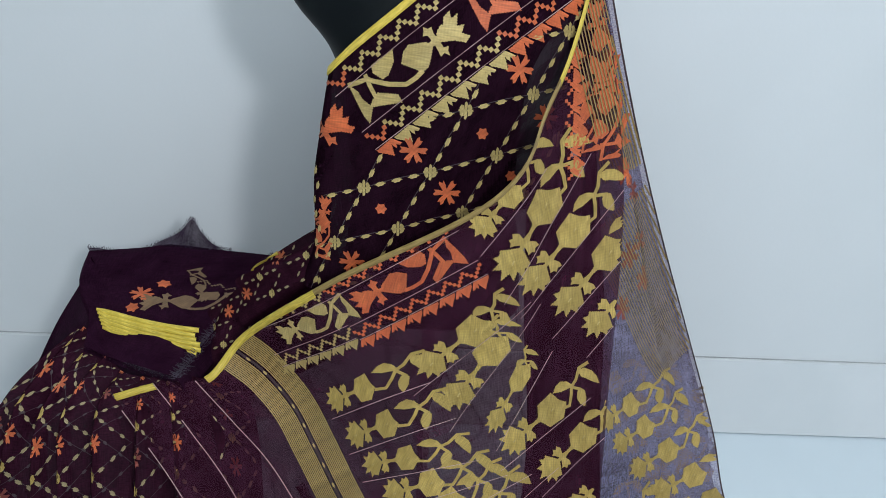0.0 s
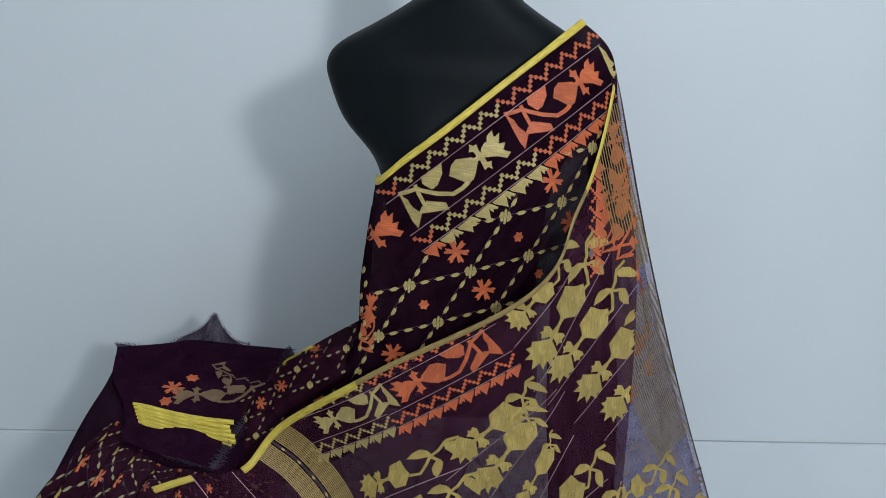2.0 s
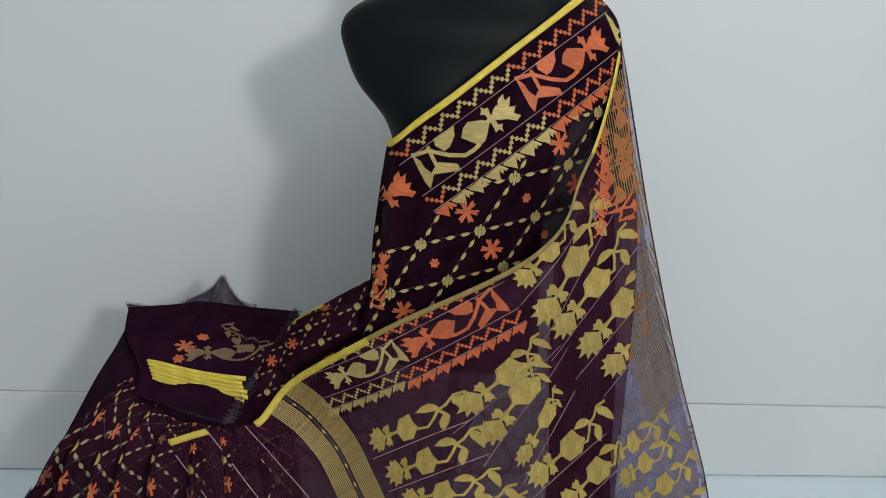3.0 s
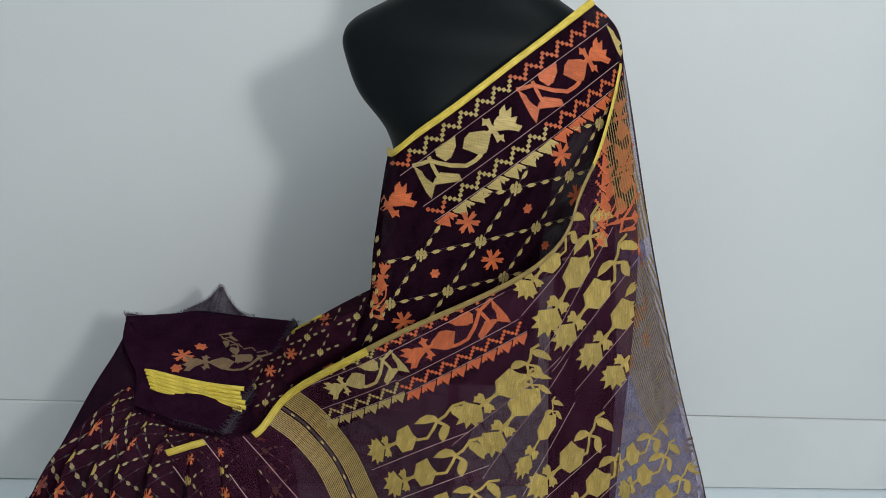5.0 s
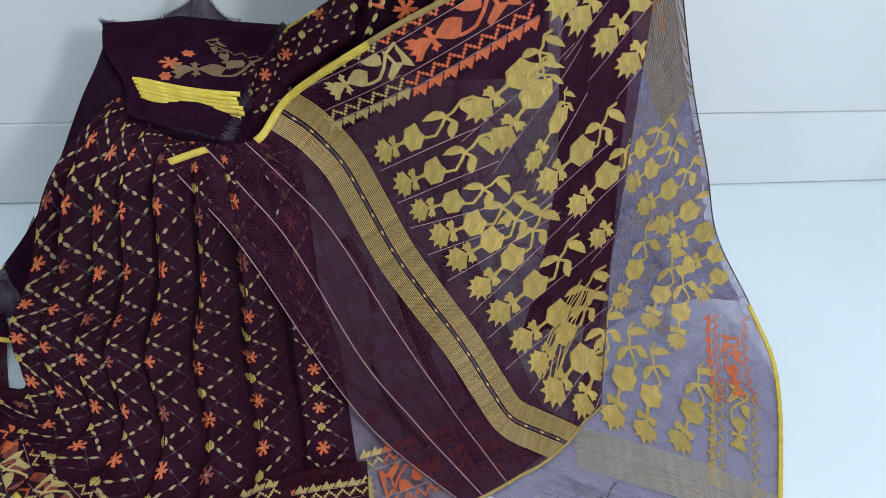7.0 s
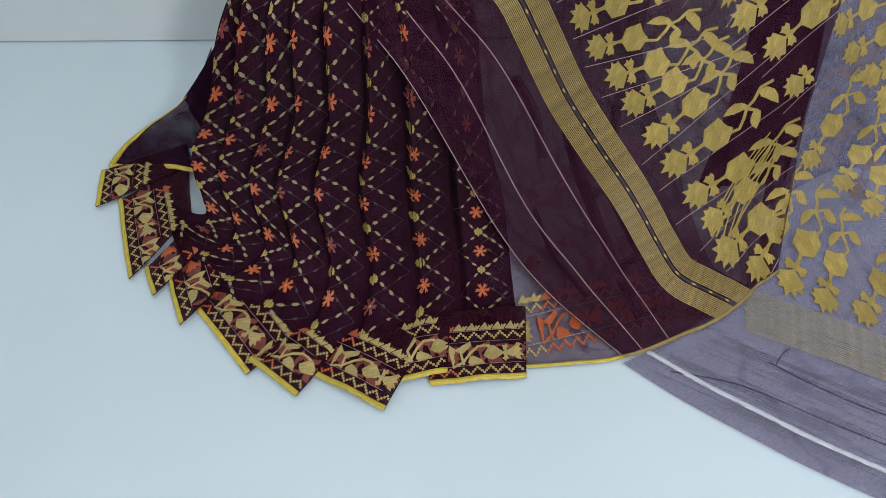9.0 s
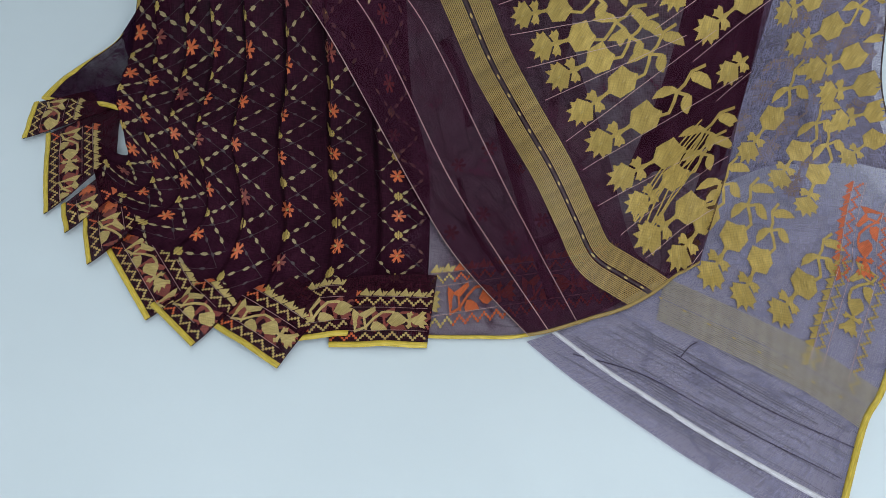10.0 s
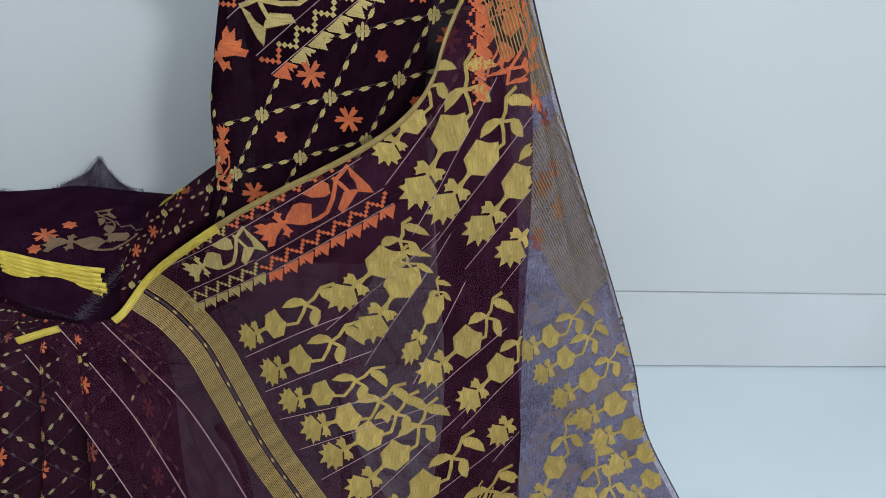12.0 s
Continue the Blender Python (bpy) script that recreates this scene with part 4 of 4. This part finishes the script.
w.lay(SMALL_BLOSSOM, chart.to((-0.385, 1.035, 0.48)), (1, 0), (0, 1), ORANGE, "blossom", True, size=1.6)
w.lay(SMALL_BLOSSOM, chart.to((-0.408, 0.965, 0.48)), (1, 0), (0, 1), ORANGE, "blossom", True, size=1.5)
w.close()

# ---- the weave of the saree ----
# bodice: border along the selvedge, then the dash lattice
chart = Chart(bodice, (0.0, 1.0, -0.35))
w = Weave(chart, saree)
p0, p1 = Vector(chart.to((-0.120, 0.862, 0.853))), Vector(chart.to((0.135, 0.925, 1.052)))
run = (p1 - p0).normalized()
down = Vector((run.y, -run.x))
border(w, p0, run, down, (p1 - p0).length + 0.03, [BEIGE, ORANGE], 1.0, first=(Vector((0.0, 1.122)) - p0).dot(run) - 0.64 * 0.152)
inside = lambda x, n: (Vector((x, n)) - p0).dot(down) > 0.106
ra, rb = Vector((0.073, 0.021)), Vector((0.0345, 0.0675))
lattice(w, Vector((-0.103, 0.901)) - ra - rb, ra, rb, 4, 4, inside, dashes=3, size=0.98, shift=1)
side_border = lambda x, n: x < -0.093 and not (Vector((x, n)) - p0).dot(down) < 0.10
for k in range(2):
    w.lay(BIRD, (-0.108 - 0.006 * k, 1.020 - 0.085 * k), (0.05, 0.75), (0.55, -0.05), ORANGE, "flower_spray", True, size=0.75, area=side_border)
for k in range(9):
    w.lay(DASH, (-0.124 + 0.003 * math.sin(2 * k), 0.985 - 0.017 * k), (0.2, 1), (-1, 0.2), BEIGE, "dash_chain", False, size=0.8)
w.close()

# pallu: gold bands, rows of sprays, and the border under the upper selvedge
chart = Chart(pallu)
w = Weave(chart, saree)
BAND = [(-0.262, 0.946), (-0.241, 0.934), (-0.205, 0.909), (-0.165, 0.866), (-0.134, 0.812), (-0.092, 0.735), (-0.046, 0.668), (-0.001, 0.606), (0.024, 0.567), (0.054, 0.516), (0.081, 0.473), (0.123, 0.449), (0.159, 0.431), (0.186, 0.416)]
for side_of in (-1, 1):
    for k in range(11):
        w.strip(BAND, STRIPE, side_of * (0.0048 + 0.0024 * k), 0.0017, "gold_stripe")
w.strip(BAND, DARK_THREAD, 0.0, 0.0034, "centre_line", lift=0.0012)
band = spline(np.array(BAND), np.linspace(0, 1, 200))
arc = np.concatenate([[0], np.cumsum(np.linalg.norm(np.diff(band, axis=0), axis=1))])
at_arc = lambda s: Vector((float(np.interp(s, arc, band[:, 0])), float(np.interp(s, arc, band[:, 1]))))
for k in range(24):
    p, q = at_arc(k * 0.029 + 0.01), at_arc(k * 0.029 + 0.014)
    d = (q - p).normalized()
    w.lay(DASH, p, d, (-d.y, d.x), BEIGE, "band_dash", False, size=0.62, lift=0.0016)



def beside_band(x, n):
    k = np.argmin((band[:, 0] - x) ** 2 + (band[:, 1] - n) ** 2)
    t = band[min(k + 1, 199)] - band[max(k - 1, 0)]
    side = t[0] * (n - band[k, 1]) - t[1] * (x - band[k, 0])
    return side > 0 and math.hypot(x - band[k, 0], n - band[k, 1]) > 0.036


def edge_strip(chart, first, last):
    """The strip under the upper selvedge that holds the border: its start, its run, its inward way, its length."""
    e0, e1 = Vector(chart.to(first)), Vector(chart.to(last))
    run = (e1 - e0).normalized()
    down = Vector((-run.y, run.x))
    return e0, run, (-down if down.y > 0 else down), (e1 - e0).length


def outside(strip, x, n, depth):
    e0, run, down, length = strip
    d = Vector((x, n)) - e0
    return d.dot(run) < 0.066 or d.dot(down) > depth or d.dot(run) > length + 0.02


EDGE = (0.085, 0.80, 0.752), (-0.233, 0.89, 0.505)
strip_low = edge_strip(chart, *EDGE)
rng = random.Random(3)
on_front = lambda x, n: outside(strip_low, x, n, 0.088) and beside_band(x, n)
# the sprays that start beside the band, from the waist down to the floor: fan, bud
FIRST_ROW = [
    ((-0.106, 0.876), (-0.068, 0.890)), ((-0.079, 0.832), (-0.038, 0.847)), ((-0.055, 0.795), (-0.010, 0.805)), ((-0.025, 0.758), (0.023, 0.774)),
    ((0.002, 0.722), (0.051, 0.750)), ((0.039, 0.678), (0.087, 0.723)), ((0.073, 0.636), (0.130, 0.678)), ((0.114, 0.588), (0.180, 0.628)),
    ((0.144, 0.549), (0.198, 0.592)), ((0.165, 0.501), (0.232, 0.545)), ((0.215, 0.473), (0.258, 0.528)),
]
# those that follow, next to the folded side
SECOND_ROW = [((0.104, 0.858), (0.129, 0.910)), ((0.131, 0.832), (0.178, 0.873)), ((0.187, 0.797), (0.227, 0.840)), ((0.235, 0.747), (0.270, 0.790))]
for k, (fan, bud) in enumerate(FIRST_ROW):
    lay_spray(w, fan, bud, GOLD, 0.94 + 0.06 * math.sin(2.3 * k), on_front)
    d = Vector(bud) - Vector(fan)
    q = Vector(fan) + Vector((d.y, -d.x)).normalized() * 0.021
    w.strip([tuple(q + d * f) for f in (-0.7, 0.2, 1.0, 2.0, 3.0)], THREAD, 0.0, 0.0008, "fine_line", lift=0.0013, area=on_front)
for k, (fan, bud) in enumerate(SECOND_ROW):
    lay_spray(w, fan, bud, GOLD, 0.92 if k else 0.6, on_front, spread=0.8 if k else 0.4)
    d = Vector(bud) - Vector(fan)
    q = Vector(fan) + Vector((d.y, -d.x)).normalized() * 0.021
    w.strip([tuple(q + d * f) for f in (-0.6, 0.2, 1.0, 1.8)], THREAD, 0.0, 0.0008, "fine_line", lift=0.0013, area=on_front)
# gathers pressed together beside the fold
for k in range(9):
    g0, g1 = Vector(chart.to((0.150, 0.700, 0.075))), Vector(chart.to((0.232, 0.790, 0.190)))
    pts = [g0.lerp(g1, s) + Vector((0.004 * math.sin(5 * s + k), 0.005 * math.sin(7 * s + 1.7 * k))) for s in (0, 0.25, 0.5, 0.75, 1.0)]
    w.strip([tuple(q) for q in pts], GOLD, 0.0055 * (k - 4), 0.0024, "gathered_line", lift=0.0019)
w.close()

# upper part of the pallu, which hangs steeply
chart = Chart(pallu, (0.0, 1.0, -0.25))
w = Weave(chart, saree)
strip_up = edge_strip(chart, *EDGE)
e0, run, down, length = strip_up
top0 = e0 - down * 0.014
border(w, top0 + run * 0.066, run, down, 0.180, [ORANGE], 0.92, first=0.118 - 0.64 * 0.161, spill=False, repeat=0.175)
border(w, top0 + run * 0.247 + down * 0.002, run, down, length - 0.260, [BEIGE], 0.86, first=0.0655 - 0.64 * 0.131, spill=False, repeat=0.152, area=lambda x, n: x > -0.215)
steep = lambda x, n: outside(strip_up, x, n, 0.090)
UPPER_ROW = [
    ((0.016, 0.693), (0.066, 0.744)), ((0.052, 0.647), (0.089, 0.716)), ((0.066, 0.881), (0.091, 0.919)), ((0.103, 0.836), (0.136, 0.903)),
    ((0.134, 0.812), (0.177, 0.870)), ((0.182, 0.778), (0.228, 0.838)), ((0.225, 0.743), (0.262, 0.800)),
]
for k, (fan, bud) in enumerate(UPPER_ROW):
    lay_spray(w, fan, bud, GOLD, 0.92, steep, spread=(0.62, 0.42)[k] if k < 2 else 0.85)
    d = Vector(bud) - Vector(fan)
    q = Vector(fan) + Vector((d.y, -d.x)).normalized() * 0.020
    w.strip([tuple(q + d * f) for f in (-0.7, 0.2, 1.0, 2.0)], THREAD, 0.0, 0.0008, "fine_line", lift=0.0013, area=steep)
# orange border and gold stripes below the shoulder
for x, n, size in ((0.180, 1.100, 0.75), (0.196, 1.035, 0.85), (0.172, 1.020, 0.6)):
    w.lay(BIRD, (x, n), (-0.30, 0.95), (0.95, 0.30), ORANGE, "flower_spray", True, size=size)
for k in range(6):
    w.lay(TOOTH, (0.150 + 0.003 * k, 1.080 - 0.024 * k), (0.12, -0.99), (0.99, 0.12), ORANGE, "toothing", False)
    w.lay(STEPS, (0.140 + 0.003 * k, 1.070 - 0.024 * k), (0.12, -0.99), (0.99, 0.12), ORANGE, "stepped_chain", False, size=0.8)
for k in range(15):
    w.strip([(0.176, 1.150), (0.205, 1.080), (0.238, 1.000)], STRIPE, 0.008 - 0.0042 * k, 0.0015, "gold_stripe", lift=0.0016)
w.close()

# back layer: sprays, stripes near the shoulder, border beside its selvedge
chart = Chart(back)
w = Weave(chart, saree)
LOWBAND = [Vector((0.186, 0.418)), Vector((0.257, 0.397)), Vector((0.340, 0.371)), Vector((0.395, 0.351)), Vector((0.452, 0.322)), Vector((0.486, 0.304))]
for side_of in (-1, 1):
    for k in range(12):
        w.strip([tuple(p) for p in LOWBAND], PALE_STRIPE, side_of * (0.0016 + 0.0022 * k), 0.0011, "gold_stripe")
for k in range(10):
    p = LOWBAND[0].lerp(LOWBAND[5], k / 9)
    w.lay(DASH, p, (0.92, -0.36), (0.36, 0.92), BEIGE, "band_dash", False, size=0.5, lift=0.0016)
# folds in the loose end, put in as flat dark strips, not as relief
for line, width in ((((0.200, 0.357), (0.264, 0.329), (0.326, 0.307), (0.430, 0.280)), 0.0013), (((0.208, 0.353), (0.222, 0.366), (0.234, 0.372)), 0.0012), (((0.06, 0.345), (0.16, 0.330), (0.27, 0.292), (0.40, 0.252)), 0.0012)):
    w.strip(list(line), CREASE_DARK, 0.0, width, "pressed_fold", lift=0.0012)
right_edge = [Vector(chart.to(p)) for p in ((0.470, 0.976, 0.285), (0.495, 0.923, 0.182), (0.555, 0.845, 0.080), (0.582, 0.740, 0.010), (0.490, 0.527, 0.005))]
on_back = lambda x, n: not (x > 0.478 and n < 0.60)
BACK_ROW = [
    ((0.264, 0.453), (0.303, 0.508)), ((0.308, 0.431), (0.340, 0.479)), ((0.359, 0.415), (0.401, 0.453)), ((0.222, 0.478), (0.262, 0.535)),
    ((0.318, 0.636), (0.345, 0.692)), ((0.373, 0.598), (0.396, 0.645)), ((0.413, 0.561), (0.428, 0.612)), ((0.470, 0.640), (0.500, 0.672)),
    ((0.275, 0.866), (0.316, 0.890)), ((0.305, 0.834), (0.346, 0.860)), ((0.344, 0.798), (0.390, 0.827)), ((0.386, 0.766), (0.439, 0.790)),
    ((0.416, 0.734), (0.470, 0.752)), ((0.446, 0.695), (0.492, 0.714)),
]
for fan, bud in BACK_ROW:
    lay_spray(w, fan, bud, GOLD, 0.92, on_back)
# sprays of the layer behind, seen through the cloth
for fan, bud in BACK_ROW[4:]:
    shift = Vector((rng.uniform(-0.012, 0.012) - 0.022, rng.uniform(-0.012, 0.012) + 0.034))
    lay_spray(w, Vector(fan) + shift, Vector(bud) + shift, GOLD, 0.9, on_back, -0.004)
border(w, (0.558, 0.597), (-0.023, -0.130), (-1, 0.10), 0.132, [ORANGE], 0.74, first=0.038, spill=False)
border(w, (0.535, 0.463), right_edge[4] - right_edge[3], (-0.9, 0.4), 0.15, [GOLD], 0.72, first=0.0, spill=False)
for k in range(18):
    w.strip([chart.to((0.196, 0.91, 0.905)), chart.to((0.222, 0.92, 0.83)), chart.to((0.262, 0.935, 0.735))], STRIPE, 0.012 - 0.0036 * k, 0.0017, "gold_stripe")
for k in range(30):
    w.strip([chart.to((0.272, 0.94, 0.70)), chart.to((0.340, 0.97, 0.580)), chart.to((0.425, 1.0, 0.440))], STRIPE, 0.012 - 0.0036 * k, 0.0013, "gold_stripe")
shoulder = Chart(back, (0.0, 1.0, -0.2))
ws = Weave(shoulder, saree)
for x, y, z, size in ((0.186, 0.92, 0.915, 0.8), (0.206, 0.92, 0.850, 0.9), (0.182, 0.91, 0.835, 0.8)):
    ws.lay(BIRD, shoulder.to((x, y, z)), (-0.30, 0.95), (0.95, 0.30), ORANGE, "flower_spray", True, size=size)
for k in range(5):
    ws.lay(TOOTH, shoulder.to((0.176 + 0.004 * k, 0.91, 0.90 - 0.024 * k)), (0.25, -0.97), (0.97, 0.25), ORANGE, "toothing", False)
ws.close()
for k in range(44):
    s = k / 43
    a0, a1 = Vector(LOWBAND[0]).lerp(Vector((0.01, 0.345)), s), Vector(LOWBAND[4]).lerp(Vector((0.38, 0.215)), s)
    f0, f1 = sorted((rng.random(), rng.random()))
    w.strip([tuple(a0.lerp(a1, f0)), tuple(a0.lerp(a1, (f0 + f1) / 2)), tuple(a0.lerp(a1, f1))], GREY_THREAD, 0.0, rng.uniform(0.0004, 0.0011), "loose_weft", lift=0.0007)
for x, y, z, mat in ((0.262, 0.935, 0.70, RUST), (0.285, 0.95, 0.62, RUST), (0.27, 0.94, 0.60, RUST), (0.30, 0.96, 0.555, RUST), (0.275, 0.93, 0.53, RUST), (0.245, 0.92, 0.73, ORANGE)):
    w.lay(BLOSSOM, chart.to((x, y, z)), (1, 0), (0, 1.2), mat, "blossom", True, size=1.1)
w.close()

# skirt: dash chains in rhombs that follow the pleats
def chain(weave, p, q, material, count, size):
    """A thread with dashes along it."""
    p, q = Vector(p), Vector(q)
    d = (q - p).normalized()
    weave.strip([tuple(p), tuple(p.lerp(q, 0.5)), tuple(q)], GHOST, 0.0, 0.0006, "chain_thread", lift=0.0007)
    for k in range(count):
        m = p.lerp(q, (k + 0.8) / (count + 0.6)) + Vector((rng.uniform(-1, 1), rng.uniform(-1, 1))) * 0.0012
        e = (d + Vector((rng.uniform(-0.2, 0.2), rng.uniform(-0.2, 0.2)))).normalized()
        weave.lay(DASH, m, e, (-e.y, e.x), material, "dash_chain", False, size=size)


w = Weave(Laid(skirt, 0.74, 0.62), saree)
RISE = 0.0755
for k in range(8):
    phase = 0.372 if k == 6 else 0.124 if k == 7 else 0.427 + 0.004 * math.sin(2.1 * k)
    n = phase % RISE
    while n < 0.60:
        slip = 0.074 * ((1 - n / 0.62) - 0.4)
        left = PLEATS[k] * 0.74 + 0.010 + slip * (1 - PLEATS[k])
        right = PLEATS[k + 1] * 0.74 - 0.012 + slip * (1 - PLEATS[k + 1])
        if k == 7:
            left, right = 0.674, 0.728
            for up in (-1, 1):
                chain(w, (left, n), (0.638, n + up * RISE / 2), SHADED_BEIGE, 2, 0.80)
        for up in (-1, 1):
            chain(w, (left, n), (right, n + up * RISE / 2), SHADED_BEIGE, 3, 1.05)
            chain(w, (right, n + 0.012), (left, n + 0.012 + up * RISE / 2), GHOST, 2, 0.80)
        w.lay(ROSETTE, (left, n), (1, 0), (0, 1), GOLD, "rosette", False, size=0.95, lift=0.0012)
        w.lay(BLOSSOM, (left + (0.0 if k % 2 or k == 7 else 0.004), n + RISE / 2), (1, 0), (0, 1), ORANGE if (k + int(n / RISE)) % 5 else RUST, "blossom", True, size=1.05, lift=0.0012)
        w.lay(HEART, (left, n + RISE / 2), (1, 0), (0, 1), BEIGE, "pale_spot", False, size=1.0, lift=0.0018)
        n += RISE
w.close()

# inner layer: rust and orange border near the floor
chart = Chart(inner)
w = Weave(chart, saree)
i0, i1 = Vector(chart.to((-0.147, 0.519, 0.006))), Vector(chart.to((0.12, 0.600, 0.006)))
border(w, i0, i1 - i0, (-0.1, 1), (i1 - i0).length, [BEIGE, ORANGE, ORANGE], 0.72, first=-0.08)
for k in range(7):
    w.lay(BLOSSOM, (-0.13 + 0.045 * (k % 4), 0.48 + 0.10 * (k // 4) + 0.03 * (k % 2)), (1, 0), (0, 1), RUST, "blossom", True)
# soft folds put in as flat strips: dark cloth, with a second sheer layer beside
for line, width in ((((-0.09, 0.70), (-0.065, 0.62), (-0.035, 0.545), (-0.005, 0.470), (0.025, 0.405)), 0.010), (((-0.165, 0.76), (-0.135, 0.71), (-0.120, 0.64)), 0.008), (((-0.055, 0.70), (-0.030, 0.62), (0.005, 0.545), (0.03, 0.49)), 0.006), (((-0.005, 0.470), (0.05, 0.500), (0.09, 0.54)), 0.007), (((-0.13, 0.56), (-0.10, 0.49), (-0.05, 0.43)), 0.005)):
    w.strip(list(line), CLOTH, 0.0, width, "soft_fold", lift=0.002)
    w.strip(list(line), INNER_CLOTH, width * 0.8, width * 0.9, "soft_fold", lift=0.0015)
w.close()

w = Weave(Chart(waist, (0, 1, -0.5)), saree)
lattice(w, Chart(waist, (0, 1, -0.5)).to((-0.34, 0.95, 0.40)), (0.034, 0.016), (0.014, 0.036), 6, 5, None, dashes=2, size=0.62, rare=True, knots=2, stems=False, dash=SHADED_BEIGE)
w.close()

# waist folds: blossoms and dashes
chart = Chart(flank, (0, 1, -0.5))
w = Weave(chart, saree)
lattice(w, chart.to((-0.26, 0.93, 0.50)), (0.034, 0.016), (0.014, 0.036), 5, 5, None, dashes=2, size=0.62, rare=True, knots=2, stems=False, dash=SHADED_BEIGE)
w.close()
